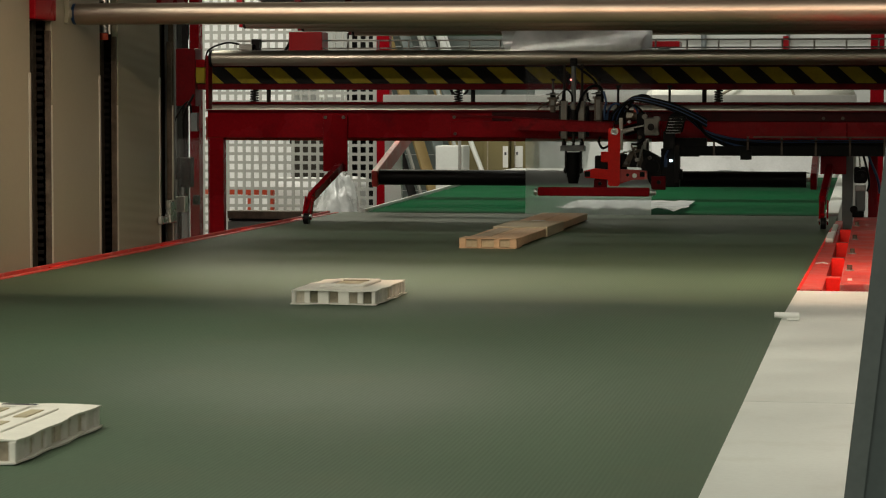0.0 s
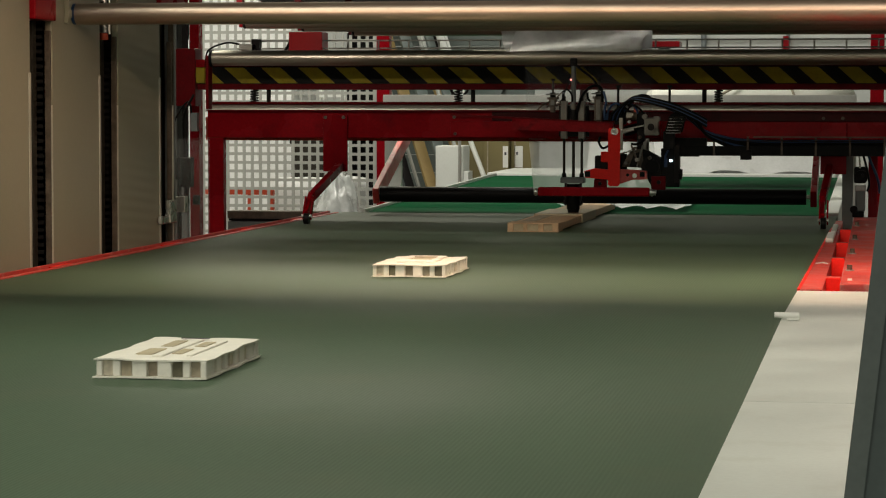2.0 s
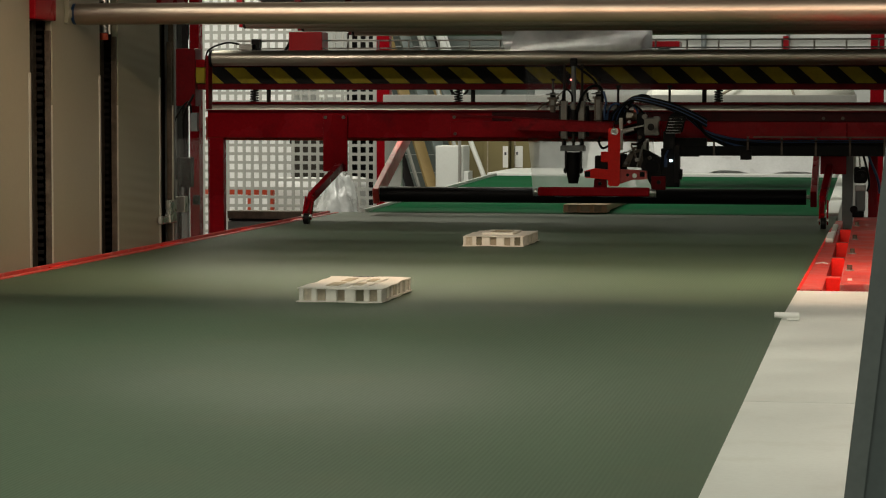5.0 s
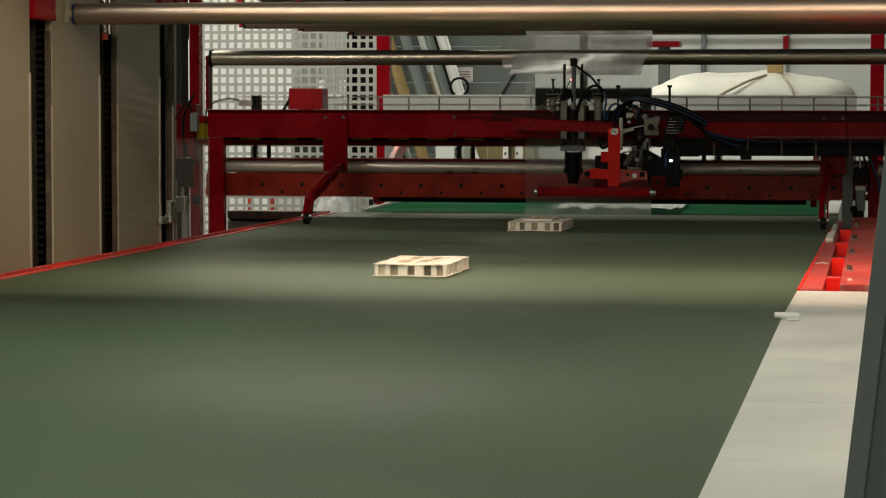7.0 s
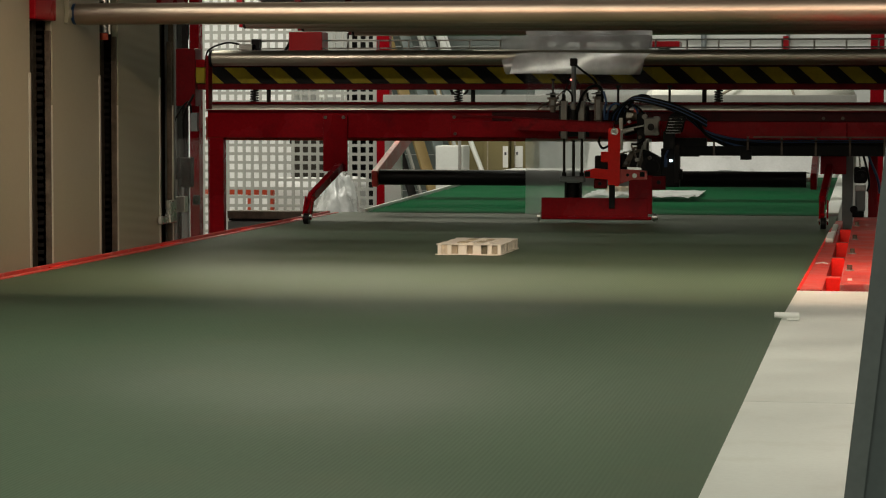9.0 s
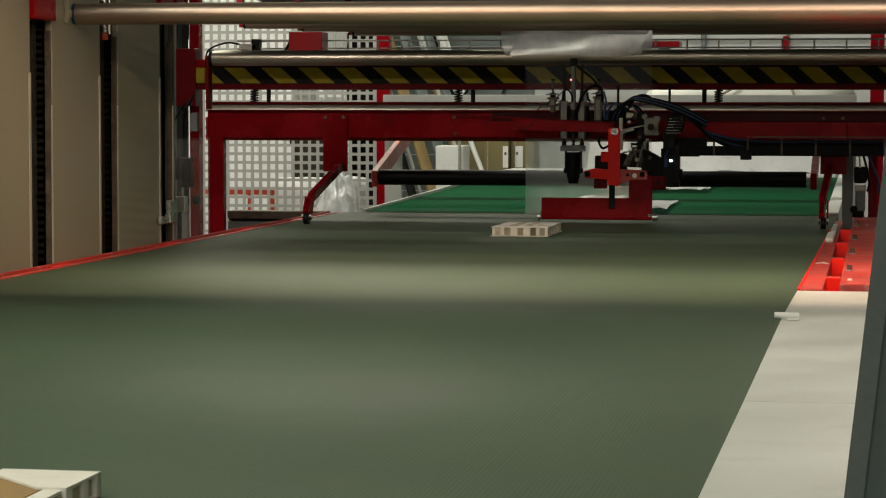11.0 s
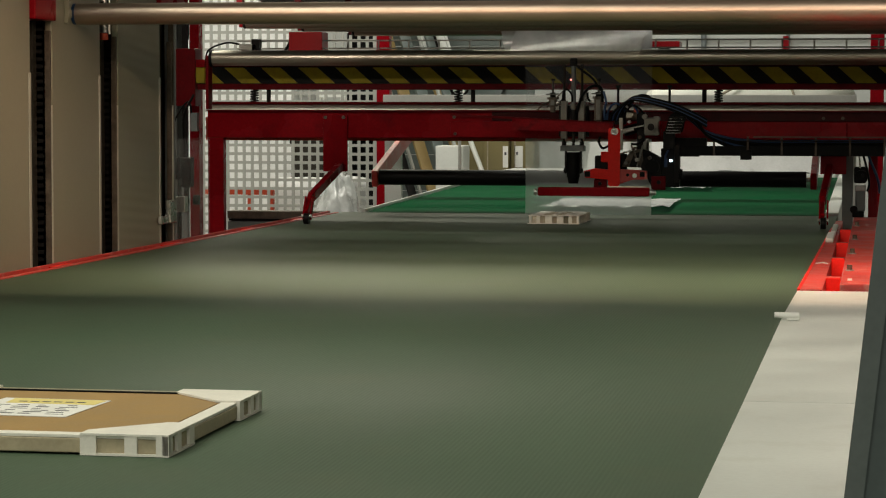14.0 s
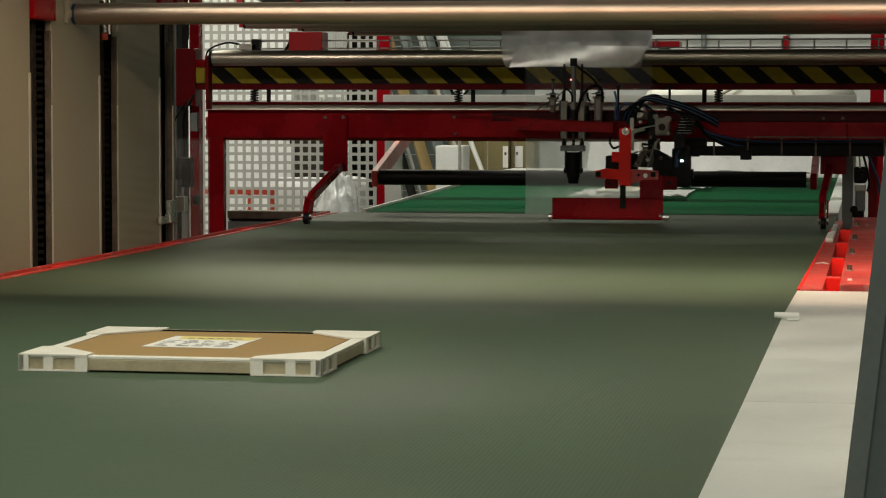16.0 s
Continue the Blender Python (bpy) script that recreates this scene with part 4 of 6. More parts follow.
foot = thing("pressing_foot", (GX, GY, 1.28), "black rubber pressing foot on twin steel rods", "pneumatic unit")
part("yoke", box(B(), GX - 0.064, GX + 0.06, GY - 0.02, GY + 0.06, 1.265, 1.295, 0.004), GREY, foot)
for dx in (-0.049, 0.043):
    part("guide_rod", rod(B(), (GX + dx, GY + 0.025, 1.295), (GX + dx, GY + 0.025, 1.715), 0.007, 10), DARKBAR, foot)
    part("foot_nut", rod(B(), (GX + dx, GY + 0.025, 1.295), (GX + dx, GY + 0.025, 1.315), 0.012, 8), MATT, foot)
part("piston_rod", rod(B(), (GX, GY + 0.025, 1.295), (GX, GY + 0.025, 1.48), 0.008, 10), DARKBAR, foot)
bm = B()
rod(bm, (GX, GY + 0.02, 1.098), (GX, GY + 0.02, 1.13), 0.025, 24, 0.031)
rod(bm, (GX, GY + 0.02, 1.13), (GX, GY + 0.02, 1.26), 0.034, 24, 0.033)
part("cone", bm, BLACK, foot, "black rubber cone")
for dx in (-0.042, 0.036):
    part("side_strap", box(B(), GX + dx, GX + dx + 0.007, GY - 0.01, GY + 0.05, 1.15, 1.266), MATT, foot)
    part("strap_screw", rod(B(), (GX + dx - 0.008, GY + 0.02, 1.165), (GX + dx + 0.014, GY + 0.02, 1.165), 0.011, 8), MATT, foot)

# ---- the side sealing unit, which slides along the beam ----
unit = thing("side_sealer", (-1.30, 12.66, 1.33), "bright red side sealing unit with valves and motor", "machine unit")
UY = 12.62
part("upright", prism(B(), [(-1.351, 1.380), (-1.344, 1.387), (-1.299, 1.387), (-1.290, 1.380), (-1.290, 1.101), (-1.300, 1.089), (-1.342, 1.089), (-1.351, 1.101)], UY - 0.014, UY + 0.000), SIGNAL, unit)
part("pivot_bolt", rod(B(), (-1.317, UY - 0.032, 1.369), (-1.317, UY - 0.014, 1.369), 0.019, 14), BRIGHT, unit)
part("pivot_bolt", rod(B(), (-1.317, UY - 0.040, 1.369), (-1.317, UY - 0.032, 1.369), 0.009, 6), ALU, unit)
part("piston_rod", rod(B(), (-1.290, UY + 0.010, 1.359), (-1.223, UY + 0.020, 1.380), 0.007, 12), BRIGHT, unit)
part("piston_rod", rod(B(), (-1.290, UY + 0.010, 1.371), (-1.223, UY + 0.020, 1.388), 0.004, 8), BRIGHT, unit)
part("cylinder", rod(B(), (-1.276, UY + 0.040, 1.369), (-1.165, UY + 0.060, 1.398), 0.026, 20), BLACK, unit)
part("cylinder_head", rod(B(), (-1.172, UY + 0.050, 1.395), (-1.158, UY + 0.052, 1.399), 0.03, 20), MATT, unit)
part("base", prism(B(), [(-1.476, 1.166), (-1.421, 1.180), (-1.351, 1.173), (-1.351, 1.122), (-1.469, 1.132)], UY + 0.002, UY + 0.030), SIGNAL, unit)
part("base", prism(B(), [(-1.290, 1.176), (-1.208, 1.173), (-1.152, 1.168), (-1.152, 1.125), (-1.228, 1.122), (-1.290, 1.101)], UY + 0.000, UY + 0.028), WORNRED, unit)
part("socket", box(B(), -1.472, -1.444, UY - 0.006, UY + 0.020, 1.136, 1.165, 0.002), BLACK, unit)
part("socket", box(B(), -1.189, -1.164, UY - 0.006, UY + 0.020, 1.138, 1.163, 0.002), BLACK, unit)
part("bolt", rod(B(), (-1.215, UY - 0.012, 1.144), (-1.215, UY + 0.000, 1.144), 0.012, 10), BRIGHT, unit)
part("bolt", rod(B(), (-1.251, UY - 0.008, 1.147), (-1.251, UY + 0.000, 1.147), 0.008, 8), MATT, unit)
part("block", box(B(), -1.390, -1.350, UY + 0.005, UY + 0.050, 1.211, 1.265, 0.004), SIGNAL, unit)
part("body", box(B(), -1.425, -1.348, UY + 0.035, UY + 0.120, 1.118, 1.244, 0.006), MATT, unit)
part("body", box(B(), -1.348, -1.266, UY + 0.060, UY + 0.140, 1.159, 1.253, 0.006), MATT, unit)
part("foot_plate", box(B(), -1.427, -1.360, UY + 0.020, UY + 0.040, 1.076, 1.122, 0.003), DARKRED, unit)
part("bolt", rod(B(), (-1.396, UY + 0.012, 1.101), (-1.396, UY + 0.020, 1.101), 0.01, 8), MATT, unit)
part("casting", prism(B(), [(-1.286, 1.188), (-1.257, 1.245), (-1.228, 1.289), (-1.179, 1.294), (-1.160, 1.245), (-1.170, 1.183)], UY + 0.040, UY + 0.110), RUST, unit)
part("casting_rib", prism(B(), [(-1.247, 1.188), (-1.223, 1.255), (-1.194, 1.265), (-1.199, 1.188)], UY + 0.025, UY + 0.040), MATT, unit)
part("cam", prism(B(), [(-1.179, 1.282), (-1.148, 1.270), (-1.104, 1.247), (-1.073, 1.207), (-1.057, 1.159), (-1.059, 1.091), (-1.131, 1.086), (-1.170, 1.159)], UY + 0.030, UY + 0.080), BLACK, unit)
part("motor", rod(B(), (-1.126, UY + 0.020, 1.188), (-1.126, UY + 0.150, 1.188), 0.058, 28), MATT, unit)
part("motor_face", rod(B(), (-1.126, UY + 0.005, 1.188), (-1.126, UY + 0.020, 1.188), 0.036, 24), BLACK, unit)
part("lower_plate", box(B(), -1.131, -1.057, UY + 0.000, UY + 0.025, 1.072, 1.141, 0.003), DARKRED, unit)
part("bolt", rod(B(), (-1.092, UY - 0.010, 1.111), (-1.092, UY + 0.000, 1.111), 0.011, 8), MATT, unit)
part("stay", box(B(), -1.297, -1.277, UY + 0.000, UY + 0.014, 1.272, 1.438, 0.002), ALU, unit)
part("tie_rod", rod(B(), (-1.295, UY - 0.005, 1.253), (-1.208, UY + 0.010, 1.279), 0.004, 8), BRIGHT, unit)
part("carrier", box(B(), -1.208, -1.170, UY + 0.030, UY + 0.100, 1.279, 1.438, 0.004), MATT, unit)
part("carrier", box(B(), -1.164, -1.146, UY + 0.030, UY + 0.060, 1.274, 1.334, 0.003), ALU, unit)
bm = B()
box(bm, -1.168, -1.094, UY - 0.010, UY + 0.05, 1.349, 1.440, 0.008)
rod(bm, (-1.131, UY - 0.026, 1.392), (-1.131, UY - 0.010, 1.392), 0.024, 18)
rod(bm, (-1.100, UY - 0.02, 1.433), (-1.100, UY + 0.03, 1.433), 0.014, 14)
part("regulator", bm, COLUMN, unit, "grey cast regulator")
part("dial", rod(B(), (-1.131, UY - 0.029, 1.392), (-1.131, UY - 0.026, 1.392), 0.018, 18), MATT, unit)
part("valve", box(B(), -1.208, -1.164, UY + 0.010, UY + 0.060, 1.404, 1.467, 0.005), BLACK, unit)
part("valve", box(B(), -1.266, -1.202, UY + 0.020, UY + 0.070, 1.430, 1.477, 0.005), RUST, unit)
part("valve", box(B(), -1.324, -1.266, UY + 0.030, UY + 0.090, 1.404, 1.486, 0.006), MATT, unit)
part("fitting", box(B(), -1.261, -1.232, UY - 0.005, UY + 0.020, 1.438, 1.467, 0.004), ALU, unit)
part("fitting", box(B(), -1.223, -1.208, UY + 0.010, UY + 0.030, 1.467, 1.498, 0.003), ORANGE, unit)
part("post", box(B(), -1.083, -0.988, UY + 0.010, UY + 0.080, 1.086, 1.284, 0.006), BLACK, unit)
part("post", box(B(), -1.073, -1.015, UY + 0.020, UY + 0.080, 1.279, 1.371, 0.005), MATT, unit)
part("clip", box(B(), -0.990, -0.974, UY + 0.000, UY + 0.050, 1.125, 1.178, 0.003), BLACK, unit)
part("led", box(B(), -1.039, -1.024, UY - 0.004, UY + 0.008, 1.215, 1.227, 0.001), BLUELED, unit)
part("terminal", box(B(), -1.065, -1.050, UY + 0.000, UY + 0.010, 1.188, 1.231, 0.002), BLUEHOSE, unit)
part("chain_link", box(B(), -1.045, -0.956, UY + 0.000, UY + 0.070, 1.435, 1.446, 0.002), BLACK, unit)
part("link_pin", rod(B(), (-1.039, UY - 0.006, 1.434), (-0.964, UY - 0.006, 1.434), 0.0014, 6), BRIGHT, unit)
part("chain_link", box(B(), -1.049, -0.962, UY + 0.000, UY + 0.070, 1.421, 1.431, 0.002), BLACK, unit)
part("link_pin", rod(B(), (-1.043, UY - 0.006, 1.420), (-0.968, UY - 0.006, 1.420), 0.0014, 6), BRIGHT, unit)
part("chain_link", box(B(), -1.053, -0.968, UY + 0.000, UY + 0.070, 1.406, 1.417, 0.002), BLACK, unit)
part("link_pin", rod(B(), (-1.047, UY - 0.006, 1.405), (-0.971, UY - 0.006, 1.405), 0.0014, 6), BRIGHT, unit)
part("chain_link", box(B(), -1.056, -0.973, UY + 0.000, UY + 0.070, 1.392, 1.402, 0.002), BLACK, unit)
part("link_pin", rod(B(), (-1.051, UY - 0.006, 1.391), (-0.975, UY - 0.006, 1.391), 0.0014, 6), BRIGHT, unit)
part("chain_link", box(B(), -1.060, -0.979, UY + 0.000, UY + 0.070, 1.377, 1.388, 0.002), BLACK, unit)
part("link_pin", rod(B(), (-1.055, UY - 0.006, 1.376), (-0.979, UY - 0.006, 1.376), 0.0014, 6), BRIGHT, unit)
part("chain_link", box(B(), -1.064, -0.985, UY + 0.000, UY + 0.070, 1.363, 1.374, 0.002), BLACK, unit)
part("link_pin", rod(B(), (-1.058, UY - 0.006, 1.362), (-0.983, UY - 0.006, 1.362), 0.0014, 6), BRIGHT, unit)
part("chain_side", prism(B(), [(-1.068, 1.366), (-1.039, 1.453), (-1.010, 1.469), (-0.947, 1.467), (-0.909, 1.433), (-0.928, 1.419), (-0.962, 1.443), (-0.976, 1.366)], UY + 0.030, UY + 0.070), BLACK, unit)
part("hose", hose(B(), [(-1.339, UY + 0.020, 1.428), (-1.324, UY + -0.010, 1.467), (-1.266, UY + -0.030, 1.512), (-1.208, UY + -0.030, 1.546), (-1.121, UY + -0.030, 1.534), (-1.015, UY + -0.020, 1.506), (-0.918, UY + -0.010, 1.465), (-0.851, UY + 0.010, 1.428)], 0.0075), BLACK, unit)
part("hose", hose(B(), [(-1.332, UY + 0.020, 1.428), (-1.316, UY + -0.010, 1.469), (-1.262, UY + -0.030, 1.515), (-1.208, UY + -0.030, 1.543), (-1.121, UY + -0.030, 1.530), (-1.015, UY + -0.020, 1.500), (-0.918, UY + -0.010, 1.459), (-0.851, UY + 0.010, 1.422)], 0.0075), BLUEHOSE, unit)
part("hose", hose(B(), [(-1.325, UY + 0.020, 1.428), (-1.308, UY + -0.010, 1.471), (-1.258, UY + -0.030, 1.517), (-1.208, UY + -0.030, 1.539), (-1.121, UY + -0.030, 1.525), (-1.015, UY + -0.020, 1.495), (-0.918, UY + -0.010, 1.453), (-0.851, UY + 0.010, 1.415)], 0.0075), BLACK, unit)
part("hose", hose(B(), [(-1.318, UY + 0.020, 1.428), (-1.300, UY + -0.010, 1.473), (-1.254, UY + -0.030, 1.519), (-1.208, UY + -0.030, 1.536), (-1.121, UY + -0.030, 1.520), (-1.015, UY + -0.020, 1.489), (-0.918, UY + -0.010, 1.447), (-0.851, UY + 0.010, 1.408)], 0.0075), BLACK, unit)
part("hose", hose(B(), [(-1.312, UY + 0.020, 1.428), (-1.292, UY + -0.010, 1.475), (-1.250, UY + -0.030, 1.522), (-1.208, UY + -0.030, 1.533), (-1.121, UY + -0.030, 1.516), (-1.015, UY + -0.020, 1.484), (-0.918, UY + -0.010, 1.441), (-0.851, UY + 0.010, 1.401)], 0.0075), BLUEHOSE, unit)
part("hose", hose(B(), [(-1.305, UY + 0.020, 1.428), (-1.284, UY + -0.010, 1.477), (-1.246, UY + -0.030, 1.524), (-1.208, UY + -0.030, 1.529), (-1.121, UY + -0.030, 1.511), (-1.015, UY + -0.020, 1.479), (-0.918, UY + -0.010, 1.435), (-0.851, UY + 0.010, 1.395)], 0.0075), BLACK, unit)
part("hose", hose(B(), [(-1.368, UY + -0.010, 1.428), (-1.370, UY + -0.015, 1.477), (-1.363, UY + -0.010, 1.520), (-1.377, UY + 0.000, 1.573)], 0.006), BLUEHOSE, unit)
part("hose", hose(B(), [(-1.390, UY + -0.020, 1.342), (-1.396, UY + -0.030, 1.313), (-1.377, UY + -0.030, 1.284), (-1.351, UY + -0.020, 1.294)], 0.006), BLACK, unit)
part("cable", hose(B(), [(-1.170, UY + -0.010, 1.322), (-1.199, UY + -0.020, 1.305), (-1.232, UY + -0.010, 1.305)], 0.006), BLACK, unit)
part("cable", hose(B(), [(-1.044, UY + -0.005, 1.274), (-1.058, UY + -0.010, 1.245), (-1.061, UY + -0.005, 1.197)], 0.005), BLUEHOSE, unit)

for x, z, r, m in ((-1.235, 1.455, 0.010, ALU), (-1.300, 1.470, 0.009, RUST), (-1.245, 1.418, 0.008, BRIGHT), (-1.190, 1.340, 0.009, RUST), (-1.205, 1.225, 0.010, ALU), (-1.262, 1.208, 0.008, COLUMN), (-1.140, 1.235, 0.010, RUST)):
    part("fitting", rod(B(), (x, UY - 0.010, z), (x, UY + 0.04, z), r, 6), m, unit)
for x, z, q in ((-1.165, 1.445, 0.026), (-1.100, 1.360, 0.020), (-1.112, 1.440, 0.016)):
    part("regulator_lug", rod(B(), (x, UY - 0.018, z), (x, UY + 0.03, z), q * 0.5, 12), COLUMN, unit)
part("tie_rod", rod(B(), (-1.288, UY - 0.004, 1.376), (-1.170, UY + 0.004, 1.400), 0.0035, 8), BRIGHT, unit)
part("linkage", bar(B(), (-1.235, UY + 0.01, 1.30), (-1.195, UY + 0.01, 1.20), 0.014, 0.008), RUST, unit)
part("linkage", bar(B(), (-1.175, UY + 0.012, 1.30), (-1.205, UY + 0.012, 1.19), 0.010, 0.008), COLUMN, unit)
part("rail_stop", box(B(), -1.178, -1.146, UY + 0.03, UY + 0.06, 1.272, 1.318, 0.003), ALU, unit)
for k, (a, b, c) in enumerate(((-1.36, 1.50, BLUEHOSE), (-1.33, 1.485, BLACK), (-1.30, 1.505, BLUEHOSE), (-1.27, 1.49, BLACK))):
    part("hose", hose(B(), [(a, UY + 0.02, 1.43), (a + 0.01, UY - 0.005 * k, b - 0.02), (a + 0.045, UY - 0.01, b + 0.012), (a + 0.085, UY, b - 0.012), (a + 0.10, UY + 0.02, 1.45)], 0.0055), c, unit)
part("cable", hose(B(), [(-1.25, UY, 1.50), (-1.215, UY - 0.02, 1.535), (-1.185, UY - 0.02, 1.552), (-1.15, UY - 0.015, 1.548), (-1.13, UY - 0.01, 1.53)], 0.008), BLACK, unit)
part("hanger_plate", box(B(), -1.012, -0.988, UY - 0.012, UY + 0.010, 1.11, 1.30, 0.002), MATT, unit)

# energy chain and cable duct on the beam
duct = thing("cable_duct", (-0.4, 12.80, 1.29), "dark cable duct with blue hoses along the beam", "cable duct")
part("tray", box(B(), -1.02, 0.55, 12.74, 12.86, 1.245, 1.252), MATT, duct)
part("tray_side", box(B(), -0.97, 0.55, 12.735, 12.74, 1.245, 1.295), BLACK, duct)
for k in range(8):
    x = -0.82 + 0.172 * k
    part("duct_frame", box(B(), x - 0.005, x + 0.005, 12.728, 12.734, 1.245, 1.345), RUST, duct)
part("top_rail", box(B(), -0.62, 0.55, 12.728, 12.734, 1.338, 1.345), RUST, duct)
part("mid_rail", box(B(), -0.98, 0.55, 12.728, 12.734, 1.318, 1.323), MATT, duct)
for k, z in enumerate((1.320, 1.308, 1.296, 1.284, 1.270, 1.260)):
    part("hose", hose(B(), [(-1.06 + 0.012 * k, 12.68, 1.49 - 0.004 * k), (-0.96 + 0.012 * k, 12.69, 1.445 - 0.006 * k), (-0.84, 12.72, 1.36 - 0.004 * k), (-0.62, 12.76, z), (-0.2, 12.77, z), (0.5, 12.77, z)], 0.008), BLUEHOSE if k in (0, 3) else BLACK, duct)
part("bracket", box(B(), -0.685, -0.63, 12.72, 12.80, 1.225, 1.275, 0.003), BLACK, duct)
part("elbow", prism(B(), [(-1.02, 1.24), (-0.90, 1.24), (-0.86, 1.30), (-0.86, 1.335), (-1.02, 1.335)], 12.74, 12.82), MATT, duct)
for x in (-1.327, -1.059):
    part("adjuster", rod(B(), (x, 12.86, 1.478), (x, 12.86, 1.595), 0.0065, 8), MATT, duct)
    part("adjuster_head", rod(B(), (x, 12.86, 1.595), (x, 12.86, 1.607), 0.014, 6), MATT, duct)

flap = thing("sealing_flap", (-1.40, UY, 1.065), "red hinged sealing flap with steel end bolts", "sealing bar")
FX0, FX1 = -1.715, -1.105
part("plate", box(B(), FX0 + 0.02, FX1 - 0.04, UY - 0.138, UY - 0.036, 1.050, 1.068, 0.003), RED, flap)
part("edge_bar", box(B(), FX0 + 0.02, FX1 - 0.02, UY - 0.148, UY - 0.131, 1.042, 1.088, 0.008), RED, flap)
part("mid_arm", box(B(), -1.345, -1.315, UY - 0.09, UY + 0.03, 1.072, 1.082, 0.002), BLACK, flap)
part("hinge_arm", box(B(), FX1 - 0.14, FX1 - 0.02, UY - 0.118, UY + 0.08, 1.052, 1.066, 0.002), RED, flap)
for x0, x1 in ((FX0, FX0 + 0.02), (FX1 - 0.02, FX1 + 0.01)):
    part("end_bolt", rod(B(), (x0, UY - 0.134, 1.062), (x1, UY - 0.134, 1.062), 0.014, 10), BRIGHT, flap)
    part("end_nut", rod(B(), (x0 + 0.006, UY - 0.134, 1.062), (x0 + 0.014, UY - 0.134, 1.062), 0.022, 6), BRIGHT, flap)

# ---- the film ----
web = thing("film_web", (-1.5, 13.0, 0.92), "clear plastic film web running down past the roller", "plastic film")
def hanging(z0, z1, rws=8, cols=14):
    bm = B()
    grid = [[bm.verts.new((-1.835 + 0.67 * i / cols, 13.02 + 0.006 * math.sin(i * 1.3 + j * 0.7), z0 + (z1 - z0) * j / rws)) for i in range(cols + 1)] for j in range(rws + 1)]
    for j in range(rws):
        for i in range(cols):
            bm.faces.new((grid[j][i], grid[j][i + 1], grid[j + 1][i + 1], grid[j + 1][i])).smooth = True
    return bm


part("upper_sheet", hanging(1.50, 1.745), UPPERFILM, web)
part("top_sheet", hanging(1.746, 1.95, 4), LOOSEFILM, web, "milky doubled film above the roller")

curtain = thing("film_curtain", (-1.5, 13.02, 1.50), "hazy clear film curtain hanging before the outfeed", "plastic film")
part("sheet", hanging(0.925, 1.499), FILM, curtain)

loop = thing("film_loop", (-1.5, 12.78, 1.80), "slack loop of clear film bulging over the roller", "plastic film")
bm = B()
prof = [(12.95, 1.95), (12.90, 1.90), (12.84, 1.86), (12.80, 1.83), (12.785, 1.79), (12.79, 1.76), (12.80, 1.745)]
cols = 16
rowsv = []
for j, (y, z) in enumerate(prof):
    w = 0.40 - 0.05 * j / (len(prof) - 1)
    rowsv.append([bm.verts.new((-1.56 + w * (2 * i / cols - 1), y - 0.010 + 0.30 * (w * (2 * i / cols - 1)) ** 2 - 0.006 * math.sin(i * 0.5 + j * 0.3), z + 0.003 * math.sin(i * 0.35) * j / 6)) for i in range(cols + 1)])
for a, b in zip(rowsv, rowsv[1:]):
    for i in range(cols):
        bm.faces.new((a[i], a[i + 1], b[i + 1], b[i])).smooth = True
part("sheet", bm, LOOSEFILM, loop)
bm = B()
rowsv = []
for j, (y, z) in enumerate([(0.002, 1.855), (0.0, 1.835), (0.0, 1.81), (0.0, 1.785), (0.0, 1.762), (0.004, 1.745)]):
    w = 0.35 - 0.006 * j
    row = []
    for i in range(cols + 1):
        dx = w * (2 * i / cols - 1)
        lean = math.tan(radians(13.0 - 9.0 * max(0.0, dx / 0.35 + 0.25) + 1.5 * math.sin(i * 1.9)))
        row.append(bm.verts.new((-1.505 + dx - 0.012 * j, 12.737 + y + lean * (z - 1.745) + 0.30 * dx * dx, z + 0.003 * math.sin(i * 0.35))))
    rowsv.append(row)
for a, b in zip(rowsv, rowsv[1:]):
    for i in range(cols):
        bm.faces.new((a[i], a[i + 1], b[i + 1], b[i])).smooth = True
part("fold", bm, FOLDFILM, loop, "brightly shining fold of the film")


def film_sheet(seed):
    """A crumpled strip of film that lies on the belt behind a package."""
    rnd = random.Random(seed)
    ob = thing("film_strip", (0, 0, 0), "crumpled clear film strip lying on the belt", "plastic film", "film strips")
    bm = B()
    nx, ny = 18, 12
    g = [[bm.verts.new((-0.36 + 0.72 * i / nx + 0.008 * rnd.uniform(-1, 1), 1.1 * j / ny, 0.006 + (0.009 * (1 + math.sin(i * 1.7 + j * 0.9 + seed)) + 0.016 * rnd.random()) * (1.0 if j < 2 else 0.45 if j < 4 else 0.2))) for i in range(nx + 1)] for j in range(ny + 1)]
    for j in range(ny):
        for i in range(nx):
            bm.faces.new((g[j][i], g[j][i + 1], g[j + 1][i + 1], g[j + 1][i])).smooth = True
    part("sheet", bm, STRIPFILM, ob)
    return ob


strips = [film_sheet(1), film_sheet(2), film_sheet(3)]


